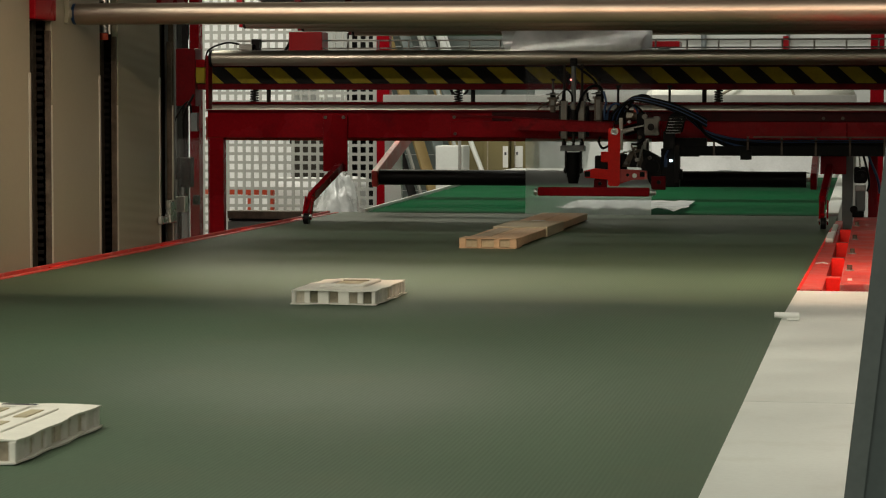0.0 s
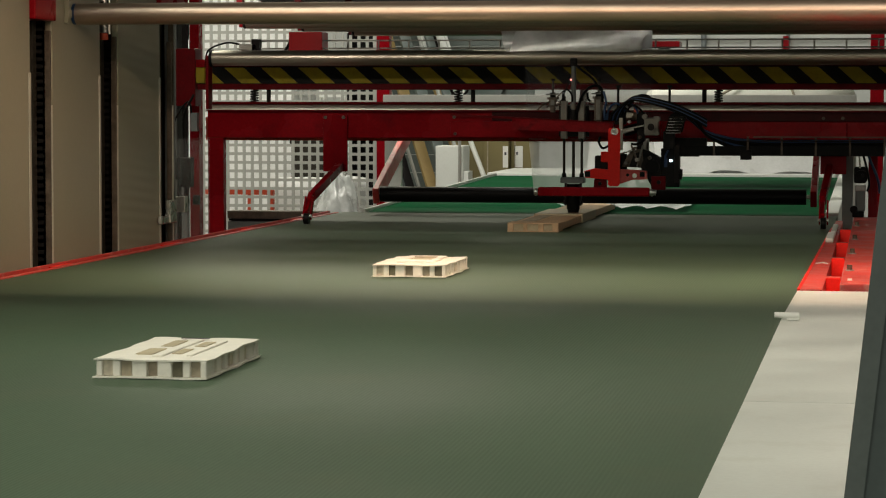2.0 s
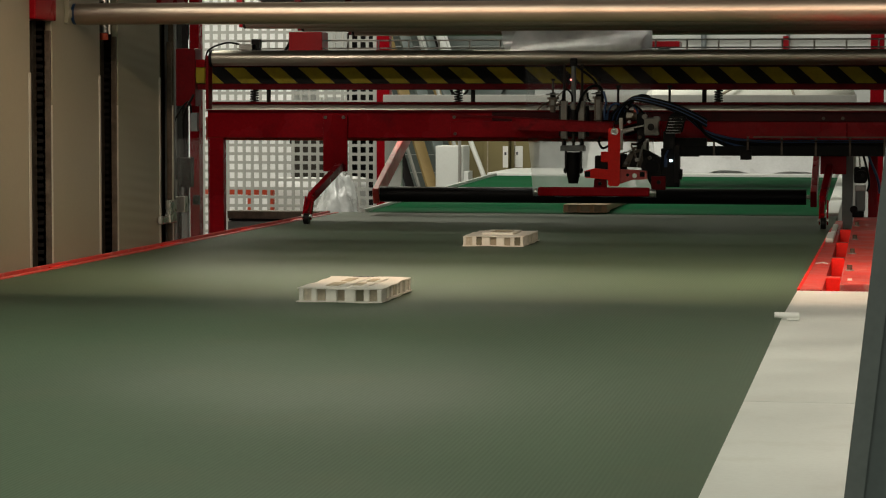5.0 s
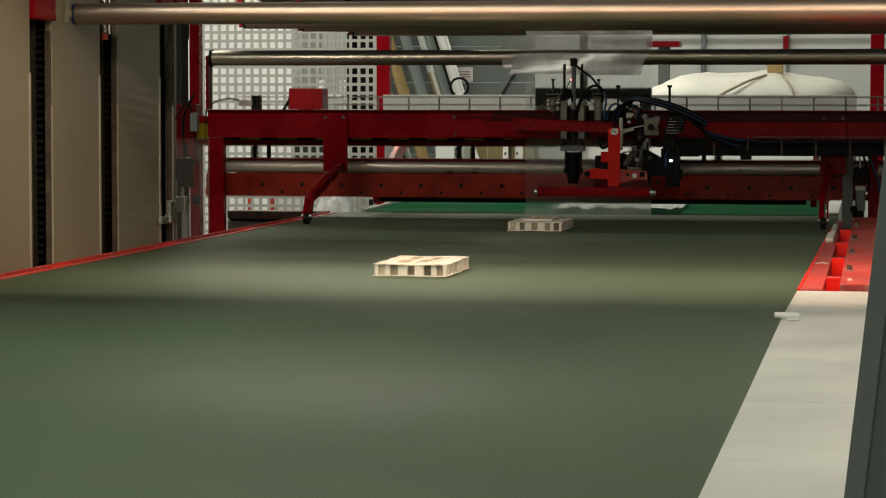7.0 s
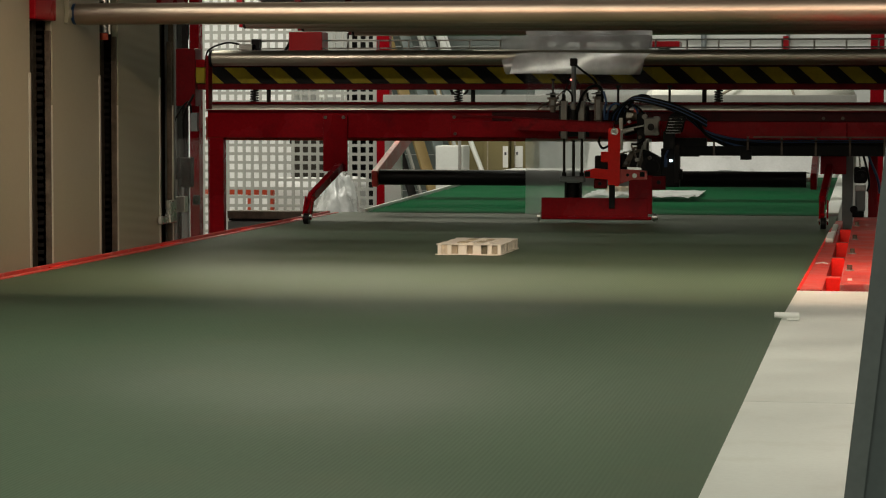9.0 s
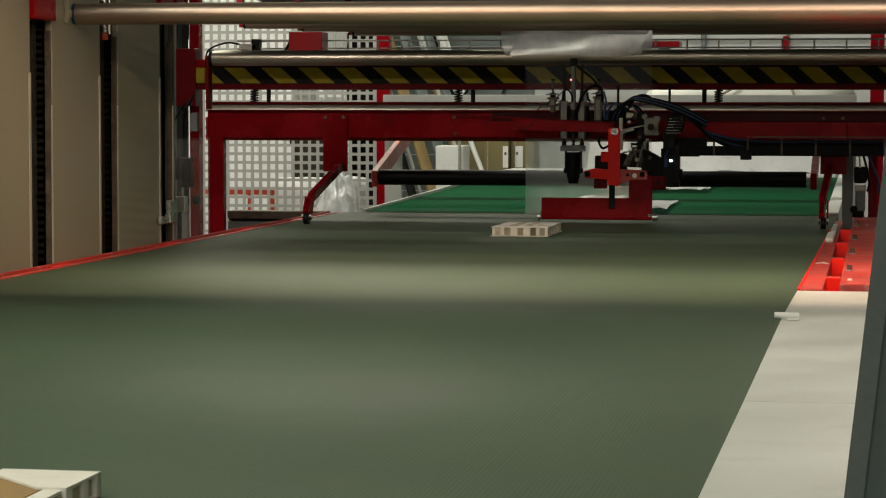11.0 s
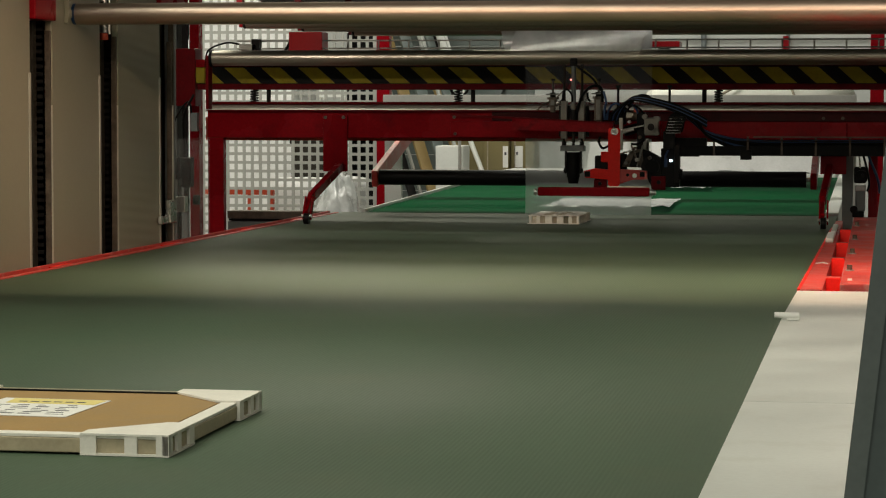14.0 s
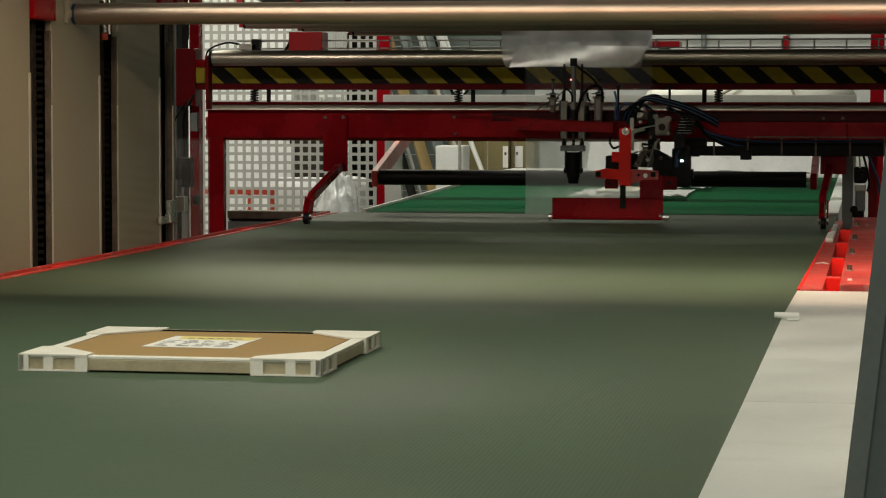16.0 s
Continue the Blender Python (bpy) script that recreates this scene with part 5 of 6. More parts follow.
# ---- the packages ----
def corner(parent, x, y, sx, sy, h, arm, name="corner_guard"):
    """A white foam corner guard with open cells; sx, sy point into the package."""
    bm = B()
    t = 0.006
    for z0, z1 in ((0.0, 0.004), (h - 0.004, h)):
        prism(bm, [(x, y), (x + sx * arm, y), (x + sx * arm, y + sy * arm * 0.28), (x + sx * arm * 0.30, y + sy * arm), (x, y + sy * arm)], z0, z1, "z")
    for k, (u, w) in enumerate(((0.0, 0.10), (0.36, 0.14), (0.82, 0.18))):
        a, b = arm * u, arm * (u + w)
        box(bm, x + sx * a, x + sx * b, y + sy * 0.001, y + sy * 0.024, 0.004, h - 0.004)
        box(bm, x + sx * 0.001, x + sx * 0.024, y + sy * a, y + sy * b, 0.004, h - 0.004)
    box(bm, x, x + sx * 0.012, y, y + sy * 0.012, 0.003, h - 0.003)
    ob = part(name, bm, FOAM, parent, "white foam corner guard with open cells")
    for u, w in ((0.10, 0.26), (0.50, 0.32)):
        part("cell", box(B(), x + sx * arm * u, x + sx * arm * (u + w), y + sy * 0.012, y + sy * 0.016, 0.005, h - 0.005), DARKCELL, ob)
        part("cell", box(B(), x + sx * 0.012, x + sx * 0.016, y + sy * arm * u, y + sy * arm * (u + w), 0.005, h - 0.005), DARKCELL, ob)
    return ob


def large_package():
    ob = thing("framed_panel_package", (0, 0, 0), "brown cardboard panel package with white foam corners", "package")
    w, d, h = 0.72, 0.65, 0.040
    part("core", box(B(), 0.007, w - 0.007, 0.007, d - 0.007, 0.003, h - 0.0105, 0.002), EDGE, ob)
    # black strip added for the dark gap line behind the cover sheet
    part("gap_strip", box(B(), 0.06, w - 0.10, d - 0.050, d - 0.0415, h - 0.010, h - 0.0015), BLACK, ob, "narrow black strip for the dark gap along the cover's edge")
    part("cover_sheet", prism(B(), [(0.10, 0.045), (w - 0.10, 0.045), (w - 0.045, 0.10), (w - 0.045, d - 0.10), (w - 0.10, d - 0.045), (0.10, d - 0.045), (0.045, d - 0.10), (0.045, 0.10)], h - 0.008, h - 0.005, "z"), CARD, ob, "brown cardboard cover sheet")
    for x0, x1, y0, y1 in ((0.008, w - 0.008, 0.008, 0.040), (0.008, w - 0.008, d - 0.040, d - 0.008), (0.008, 0.040, 0.041, d - 0.041), (w - 0.040, w - 0.008, 0.041, d - 0.041)):
        part("edge_strip", box(B(), x0, x1, y0, y1, h - 0.010, h - 0.004, 0.001), EDGE if y0 > 0.02 and x1 - x0 > 0.1 else FOAM, ob)
    for x, sx in ((0, 1), (w, -1)):
        for y, sy in ((0, 1), (d, -1)):
            corner(ob, x, y, sx, sy, h, 0.166)
    lab = part("label", prism(B(), [(0.245, 0.235), (0.470, 0.225), (0.480, 0.470), (0.257, 0.480)], h - 0.0045, h - 0.0035, "z"), PAPER, ob, "white printed delivery label")
    lab.location.x = -0.021
    part("yellow_note", prism(B(), [(0.285, 0.405), (0.468, 0.397), (0.474, 0.463), (0.280, 0.472)], h - 0.0034, h - 0.0028, "z"), NOTE, lab, "yellow paper slip")
    bm = B()
    rnd = random.Random(5)
    for k in range(6):
        for q in range(4):
            x = 0.262 + q * 0.050 + rnd.uniform(0, 0.010)
            y = 0.255 + k * 0.024
            box(bm, x, x + rnd.uniform(0.014, 0.038), y, y + rnd.uniform(0.004, 0.009), h - 0.0034, h - 0.0030)
    part("print", bm, INK, lab)
    bm = B()
    for k in range(6):
        x = 0.305 + k * 0.024
        box(bm, x, x + 0.017, 0.420, 0.430, h - 0.0027, h - 0.0024)
    part("print", bm, INK, lab)
    return ob


def wavy_sheet(bm, x0, x1, y0, y1, z, amp, rnd, thick=0.0035, n=14, m=18):
    """A thin foam sheet with slightly curled edges."""
    ph = [rnd.uniform(0, 6) for _ in range(4)]
    lay = []
    for dz in (0, -thick):
        g = []
        for j in range(m + 1):
            row = []
            for i in range(n + 1):
                u, v = i / n, j / m
                e = max(abs(2 * u - 1), abs(2 * v - 1)) ** 6
                x = x0 + (x1 - x0) * u + 0.003 * math.sin(v * 17 + ph[0]) * (abs(2 * u - 1) ** 8)
                y = y0 + (y1 - y0) * v + 0.003 * math.sin(u * 15 + ph[1]) * (abs(2 * v - 1) ** 8)
                row.append(bm.verts.new((x, y, z + dz + amp * e * math.sin(9 * u + 7 * v + ph[2]) + 0.3 * amp * math.sin(5 * u + 11 * v + ph[3]))))
            g.append(row)
        lay.append(g)
    for g, flip in ((lay[0], 1), (lay[1], -1)):
        for j in range(m):
            for i in range(n):
                q = (g[j][i], g[j][i + 1], g[j + 1][i + 1], g[j + 1][i])
                bm.faces.new(q if flip > 0 else q[::-1])
    a, b = lay
    for i in range(n):
        bm.faces.new((b[0][i], b[0][i + 1], a[0][i + 1], a[0][i]))
        bm.faces.new((a[m][i], a[m][i + 1], b[m][i + 1], b[m][i]))
    for j in range(m):
        bm.faces.new((a[j][0], a[j + 1][0], b[j + 1][0], b[j][0]))
        bm.faces.new((b[j][n], b[j + 1][n], a[j + 1][n], a[j][n]))
    return bm


def small_package(seed, label, slots):
    """A narrow package closed all round by foam guards with open cells, under a thin foam top."""
    rnd = random.Random(seed)
    ob = thing("foam_cornered_package", (0, 0, 0), label, "package", "foam-cornered packages")
    w, d, h = 0.262, 0.48, 0.045
    part("core", box(B(), 0.022, w - 0.022, 0.022, d - 0.022, 0.004, h - 0.006, 0.002), CELL, ob)
    part("top_sheet", wavy_sheet(B(), 0, w, 0, d, h - 0.001, 0.0012, rnd), FOAM, ob, "thin curled white foam sheet")
    part("bottom_sheet", wavy_sheet(B(), -0.002, w + 0.002, -0.003, d, 0.0045, 0.0008, rnd), FOAM, ob)
    for x, sx in ((0, 1), (w, -1)):
        for y, sy in ((0, 1), (d, -1)):
            g = part("corner_guard", box(B(), x + sx * 0.002, x + sx * (0.014 + 0.004 * rnd.random()), y + sy * 0.002, y + sy * 0.026, 0.004, h - 0.004, 0.003), FOAM, ob, "white foam corner guard with open cells")
            for u, wd in ((0.040, 0.018), (0.082 + 0.006 * rnd.random(), 0.034)):
                rec = rnd.uniform(0.002, 0.007)
                part("rib", box(B(), x + sx * u, x + sx * (u + wd), y + sy * rec, y + sy * 0.024, 0.004, h - 0.004, 0.003), FOAM, g)
            for u, wd in ((0.028, 0.022), (0.062, 0.022), (0.115, 0.040), (0.175, 0.030)):
                rec = rnd.uniform(0.001, 0.008)
                part("rib", box(B(), x + sx * rec, x + sx * 0.024, y + sy * u, y + sy * (u + wd), 0.004, h - 0.004, 0.003), FOAM, g)
            part("cell", box(B(), x + sx * 0.058, x + sx * 0.083, y + sy * 0.011, y + sy * 0.016, 0.005, h - 0.005), rnd.choice((DARKCELL, CELL, PALECELL)), g)
            part("cell", box(B(), x + sx * 0.014, x + sx * 0.040, y + sy * 0.011, y + sy * 0.016, 0.005, h - 0.005), rnd.choice((DARKCELL, CELL, PALECELL)), g)
            part("back_wall", box(B(), x + sx * 0.013, x + sx * 0.017, y + sy * 0.025, y + sy * 0.235, 0.005, h - 0.005), PALECELL, g)
    if slots:
        for x0, x1, y0, y1 in ((0.065, 0.105, 0.10, 0.22), (0.075, 0.105, 0.27, 0.40), (0.145, 0.170, 0.12, 0.22), (0.155, 0.180, 0.28, 0.38)):
            part("slot", box(B(), x0, x1, y0, y1, h - 0.003, h + 0.0010), EDGE, ob)
        part("ridge", box(B(), 0.115, 0.140, 0.06, 0.42, h - 0.003, h + 0.0032, 0.003), FOAM, ob)
        part("ridge", box(B(), 0.19, 0.205, 0.08, 0.40, h - 0.003, h + 0.0032, 0.003), FOAM, ob)
        part("notch", box(B(), 0.08, 0.15, 0.425, 0.435, h + 0.0025, h + 0.004), INK, ob)
    else:
        for x0, x1, y0, y1 in ((0.06, 0.20, 0.13, 0.165), (0.06, 0.20, 0.36, 0.395), (0.06, 0.085, 0.166, 0.359), (0.175, 0.20, 0.166, 0.359)):
            part("rim", box(B(), x0, x1, y0, y1, h - 0.002, h + 0.008, 0.004), FOAM, ob)
        part("window", box(B(), 0.086, 0.174, 0.167, 0.358, h + 0.001, h + 0.003), EDGE, ob)
        part("notch", box(B(), 0.088, 0.172, 0.345, 0.357, h + 0.0035, h + 0.0075), CELL, ob)
    return ob


def timber_package():
    ob = thing("timber_package", (0, 0, 0), "long raw timber bundle with a pale wrap", "timber")
    w, d, h = 0.245, 2.62, 0.042
    part("board", box(B(), 0.004, w * 0.5 - 0.001, 0.02, d, 0.004, h - 0.003, 0.003), WOOD, ob)
    part("board", box(B(), w * 0.5 + 0.001, w - 0.004, 0.02, d - 0.01, 0.004, h - 0.003, 0.003), WOOD, ob)
    bm = B()
    for u0, u1 in ((0.0, 0.028), (0.076, 0.094), (0.148, 0.172), (0.215, w)):
        box(bm, u0, u1, 0.0, 0.022, 0.003, h - 0.002, 0.002)
    box(bm, 0, w, 0, 0.16, h - 0.003, h + 0.001)
    box(bm, 0, w, 0, 0.16, 0, 0.003)
    box(bm, w - 0.004, w, 0.0, 0.16, 0.0, h - 0.001)
    part("end_guard", bm, WOOD, ob, "pale card end guard")
    for u0, u1 in ((0.028, 0.076), (0.094, 0.148), (0.172, 0.215)):
        part("cell", box(B(), u0, u1, 0.012, 0.016, 0.005, h - 0.005), EDGE, ob)
    part("wrap", box(B(), -0.004, w + 0.004, 0.95, 1.55, -0.0, h + 0.004, 0.003), EDGE, ob, "pale paper wrap")
    part("slip", prism(B(), [(0.07, 1.62), (0.13, 1.60), (0.14, 1.72), (0.08, 1.74)], h - 0.0025, h - 0.001, "z"), PAPER, ob)
    part("gap_cover", box(B(), 0.03, 0.10, 0.2, 0.9, h - 0.0025, h - 0.0005), CELL, ob)
    return ob


pack_a = timber_package()
pack_b = small_package(1, "small white foam-cornered package with a raised rim", False)
pack_c = small_package(2, "small cream foam-cornered package with slots on top", True)
pack_d = large_package()

# ---- behind the line ----
mesh = thing("mesh_fence", (-3.85, 16.0, 0), "white perforated guard fence with square holes", "fence")
MX, MZ = 0.0558, 0.0575
for k in range(21):
    x = -4.424 + MX * k
    part("vertical_bar", box(B(), x - 0.0095, x + 0.0095, 15.995, 16.005, 0.45, 2.45), MESHGREY, mesh)
for k in range(-22, 12):
    z = 1.754 + MZ * k
    part("horizontal_bar", box(B(), -4.432, -3.268, 15.9955, 16.0045, z - 0.0095, z + 0.0095), MESHGREY, mesh)
part("frame_rail", box(B(), -3.266, -3.240, 15.98, 16.02, 0.0, 2.6, 0.003), MESHGREY, mesh)
part("frame_rail", box(B(), -4.475, -4.434, 15.98, 16.02, 0.0, 2.6, 0.003), MESHGREY, mesh)
part("frame_rail", box(B(), -4.432, -3.267, 15.98, 16.02, 0.39, 0.445, 0.003), MESHGREY, mesh)

for x in (-3.195, 0.0):
    post = thing("fence_post", (x, 16.0, 0), "red square steel post", "post", "red posts")
    part("shaft", box(B(), x - 0.043, x + 0.043, 15.96, 16.04, 0.015, 3.0, 0.005), RED, post)
    part("foot_plate", box(B(), x - 0.09, x + 0.09, 15.9, 16.1, 0, 0.014), RED, post)

# wrapped pallets and frame behind the mesh
def wrapped_stack(x0, x1, y0, y1, h, label, seed):
    rnd = random.Random(seed)
    ob = thing("wrapped_pallet", ((x0 + x1) / 2, y0, 0), label, "pallet", "wrapped pallets")
    bm = B()
    box(bm, x0, x1, y0, y1, 0.14, h)
    bmesh.ops.subdivide_edges(bm, edges=bm.edges[:], cuts=8, use_grid_fill=True)
    for v in bm.verts:
        v.co += Vector((rnd.uniform(-1, 1), rnd.uniform(-1, 1), rnd.uniform(-1, 1))) * 0.014
    for f in bm.faces:
        f.smooth = True
    part("load", bm, PALEWRAP, ob)
    bm = B()
    for k in range(3):
        xx = x0 + 0.05 + (x1 - x0 - 0.2) * k / 2
        box(bm, xx, xx + 0.1, y0, y1, 0.0, 0.12)
    box(bm, x0, x1, y0, y1, 0.12, 0.138)
    part("pallet", bm, PLANK, ob)
    return ob


wrapped_stack(-5.8, -4.38, 18.4, 19.4, 2.7, "tall white stretch-wrapped pallet load", 3)
wrapped_stack(-4.45, -3.95, 17.6, 18.4, 1.45, "white stretch-wrapped pallet load", 4)
wrapped_stack(-4.2, -3.62, 17.0, 17.5, 0.98, "low stretch-wrapped pallet load", 6)
stand = thing("orange_trestle", (-4.2, 16.6, 0), "orange-red painted steel trestle frame", "trestle")
part("rail", box(B(), -4.62, -4.085, 16.55, 16.61, 0.885, 0.930, 0.003), ORANGE, stand)
for x in (-4.61, -4.268, -4.108):
    part("leg", box(B(), x, x + 0.024, 16.56, 16.60, 0, 0.884, 0.003), ORANGE, stand)
chair = thing("folding_ladder", (-3.75, 17.3, 0), "white folding step ladder", "ladder")
for x in (-3.86, -3.62):
    part("stile", bar(B(), (x, 17.55, 0), (x + (0.04 if x < -3.7 else -0.04), 17.72, 1.68), 0.03, 0.02), WHITE, chair)
    part("stile", bar(B(), (x - 0.03, 18.2, 0), (x + (0.04 if x < -3.7 else -0.04), 17.76, 1.68), 0.03, 0.02), WHITE, chair)
for k in range(6):
    part("step", box(B(), -3.85 + 0.006 * k, -3.63 - 0.006 * k, 17.54 + 0.027 * k, 17.62 + 0.027 * k, 0.26 * (k + 1), 0.26 * (k + 1) + 0.02), WHITE, chair)

chair.location.x = -3.94
# made-up black box gives the dark opening behind the fence
dark_box = thing("dark_opening", (-3.95, 18.95, 0), "black open-fronted box standing in for a dark opening", "cabinet")
part("back", box(B(), -4.056, -3.80, 19.2, 19.22, 0, 2.3), BLACK, dark_box)
part("side", box(B(), -4.07, -4.057, 18.9, 19.22, 0, 2.3, 0.003), MATT, dark_box)
part("side", box(B(), -3.80, -3.787, 18.9, 19.22, 0, 2.3, 0.003), MATT, dark_box)
part("shelf", box(B(), -4.056, -3.801, 18.92, 19.19, 1.36, 1.385), GREY, dark_box)
part("top", box(B(), -4.07, -3.787, 18.9, 19.22, 2.301, 2.32), MATT, dark_box)
crate = thing("grey_crate", (-4.0, 17.35, 0), "dark grey plastic crate stack", "crate")
for k in range(4):
    part("crate", box(B(), -4.135, -3.90, 17.3, 17.55, 0.02 + k * 0.31, 0.32 + k * 0.31, 0.01), DARKBAR, crate)
    part("rim", box(B(), -4.145, -3.89, 17.29, 17.56, 0.295 + k * 0.31, 0.322 + k * 0.31, 0.006), DARKBAR, crate)

heap = thing("plastic_heap", (-3.4, 15.5, 0), "heap of crumpled clear plastic film", "plastic film")
rnd = random.Random(17)
bm = B()
bmesh.ops.create_uvsphere(bm, u_segments=64, v_segments=48, radius=1)
for v in bm.verts:
    c = v.co.copy()
    q = 1 + 0.16 * noise.noise(c * 2.3) + 0.12 * abs(noise.noise(c * 6.1)) + 0.06 * abs(noise.noise(c * 15.0)) + rnd.uniform(-0.008, 0.008)
    v.co = Vector((-3.40 + c.x * 0.17 * q * (1.25 - 0.45 * c.z), 15.5 + c.y * 0.22 * q, 0.52 + c.z * 0.52 * q))
for f in bm.faces:
    f.smooth = True
part("crumpled_film", bm, CRUMPLE, heap)

# leaning profiles and boards
LEAN = ((-4.205, 0.11, PLANK, "brown wooden board leaning on the wall"), (-4.405, 0.075, MATT, "black profile leaning on the wall"), (-4.325, 0.022, MESHGREY, "thin grey profile leaning on the wall"), (-4.04, 0.11, SIDING, "grey painted profile leaning on the wall"),
        (-3.885, 0.022, WHITE, "thin white profile leaning on the wall"), (-3.81, 0.09, SIDING, "dark grey profile leaning on the wall"),
        (-3.75, 0.03, MATT, "black profile leaning on the wall"), (-3.66, 0.03, WHITE, "white plastic strip leaning on the wall"))
for x, w, m, lab in LEAN:
    pl = thing("leaning_board", (x + 0.62, 21.3, 0), lab, "board", "leaning boards")
    part("board", bar(B(), (x + 0.62, 21.3, 0.01), (x - 0.70, 22.9, 3.3), w, 0.03, 0.004), m, pl)
pl = thing("leaning_board", (-3.29, 21.5, 0), "brown board with a white upper end, leaning", "board", "leaning boards")
part("board", bar(B(), (-3.29, 21.5, 0.01), (-3.99, 22.4, 1.80), 0.15, 0.03, 0.004), PLANK, pl)
part("white_end", bar(B(), (-3.99, 22.4, 1.80), (-4.40, 22.93, 2.85), 0.15, 0.03, 0.004), WHITE, pl, "white painted upper end")
pl = thing("leaning_pipe", (-3.09, 21.3, 0), "round white plastic pipe leaning on the wall", "pipe")
part("pipe", rod(B(), (-3.09, 21.3, 0.03), (-4.41, 22.9, 3.3), 0.038, 16), WHITE, pl)

pl = thing("leaning_pipe", (-2.81, 20.0, 0), "thin white plastic pipe leaning on the boxes", "pipe")
part("pipe", rod(B(), (-2.81, 20.0, 0.02), (-3.458, 20.61, 1.42), 0.021, 14), WHITE, pl)

sign = thing("wall_sign", (-3.83, 22.98, 1.8), "white sign with red and dark lines", "sign")
part("plate", box(B(), -3.93, -3.74, 22.975, 22.985, 1.725, 1.86), PAPER, sign)
bm = B()
for k in range(3):
    box(bm, -3.905, -3.765, 22.971, 22.974, 1.765 + k * 0.024, 1.772 + k * 0.024)
part("print", bm, RED, sign)
ring = thing("cable_ring", (-2.54, 15.12, 1.56), "black cable hanging in a loop on a tray", "cable")
part("loop", hose(B(), [(-2.545 + 0.055 * math.cos(a * 0.5236), 15.12, 1.615 + 0.055 * math.sin(a * 0.5236)) for a in range(-2, 9)], 0.008), BLACK, ring)

# white trough across, on legs
tray = thing("white_trough", (-1.6, 15.0, 0), "long white sheet metal trough on legs", "trough")
part("front", box(B(), -3.0, -0.12, 14.99, 15.0, 1.462, 1.566, 0.002), SHEET, tray)
part("bottom", box(B(), -3.0, -0.12, 15.0, 15.25, 1.462, 1.47), SHEET, tray)
part("back", box(B(), -3.0, -0.12, 15.24, 15.25, 1.47, 1.55), SHEET, tray)
for x, w in ((-3.012, 0.105), (-0.16, 0.04)):
    part("leg", box(B(), x, x + w, 15.1, 15.14, 0, 1.46), SHEET, tray)

# the white sack on its stand
sack = thing("big_sack", (-0.9, 17.0, 0), "large cream woven sack lying on a stand", "sack")
bm = B()
bmesh.ops.create_uvsphere(bm, u_segments=36, v_segments=20, radius=1)
for v in bm.verts:
    c = v.co
    c.x, c.y = math.copysign(abs(c.x) ** 0.75, c.x), math.copysign(abs(c.y) ** 0.75, c.y)
    v.co = Vector((-0.86 + c.x * 0.72, 17.2 + c.y * 0.5, 1.56 + c.z * 0.172 + 0.010 * math.sin(c.x * 9) + 0.006 * math.sin(c.x * 23 + c.y * 7)))
for f in bm.faces:
    f.smooth = True
part("bag", bm, BAGWHITE, sack)
part("strap", hose(B(), [(-1.059, 16.66, 1.559), (-0.955, 16.68, 1.616), (-0.845, 16.74, 1.670), (-0.738, 16.86, 1.709)], 0.009), CELL, sack)
part("strap", hose(B(), [(-0.632, 16.86, 1.709), (-0.590, 16.74, 1.662), (-0.561, 16.68, 1.612), (-0.541, 16.66, 1.560)], 0.009), CELL, sack)
part("block", box(B(), -0.735, -0.63, 16.93, 17.03, 1.722, 1.78, 0.004), PLANK, sack, "wooden block")
part("stand_top", box(B(), -1.7, -0.05, 16.75, 17.65, 1.35, 1.40, 0.004), SHEET, sack)
for x in (-1.66, -0.13):
    for y in (16.8, 17.56):
        part("leg", box(B(), x, x + 0.05, y, y + 0.05, 0, 1.35), SHEET, sack)

# white bench at the end of the green belt, boxes
bench = thing("packing_bench", (-1.4, 19.6, 0), "white packing bench with crumpled sheeting on top", "bench")
part("top", box(B(), -2.955, -0.30, 18.85, 20.3, 0.93, 0.985, 0.006), WHITE, bench)
bm = B()
rnd = random.Random(11)
nx, ny = 30, 10
g = [[bm.verts.new((-2.2 + 1.85 * i / nx, 19.0 + 1.1 * j / ny, 0.99 + 0.24 * min(1, j / 2.0) + 0.012 * math.sin(i * 0.8 + j) + 0.01 * rnd.random())) for i in range(nx + 1)] for j in range(ny + 1)]
for j in range(ny):
    for i in range(nx):
        bm.faces.new((g[j][i], g[j][i + 1], g[j + 1][i + 1], g[j + 1][i])).smooth = True
part("sheeting", bm, WRAP, bench)
for x in (-2.75, -0.4):
    for y in (18.95, 20.2):
        part("leg", box(B(), x, x + 0.06, y, y + 0.06, 0, 0.93), GREY, bench)

for x0, x1, y, h, lx in ((-3.26, -3.046, 20.6, 1.36, -3.095), (-3.042, -2.850, 20.7, 1.33, -3.01)):
    cb = thing("cardboard_box", ((x0 + x1) / 2, y, 0), "tall brown cardboard box with a white label", "box", "cardboard boxes")
    part("body", box(B(), x0, x1, y, y + 0.4, 0, h, 0.006), BOXCARD, cb)
    part("label", box(B(), lx, lx + (0.045 if x0 < -3.1 else 0.07), y - 0.004, y - 0.001, 0.98, 1.16), PAPER, cb)
    part("tape", box(B(), x0 + 0.03, x0 + 0.04, y - 0.004, y - 0.001, 0.9, h - 0.01), CELL, cb)
    part("label_print", box(B(), lx + 0.014, lx + 0.030, y - 0.006, y - 0.0045, 1.085, 1.11), INK, cb)
cb = thing("cardboard_box", (-3.36, 20.9, 0), "wide plain brown cardboard box", "box", "cardboard boxes")
part("body", box(B(), -3.52, -3.27, 20.8, 21.1, 0, 1.30, 0.006), BOXCARD, cb)
wb = thing("white_cabinet", (-3.2, 18.6, 0), "small white cabinet with a metal edge", "cabinet")
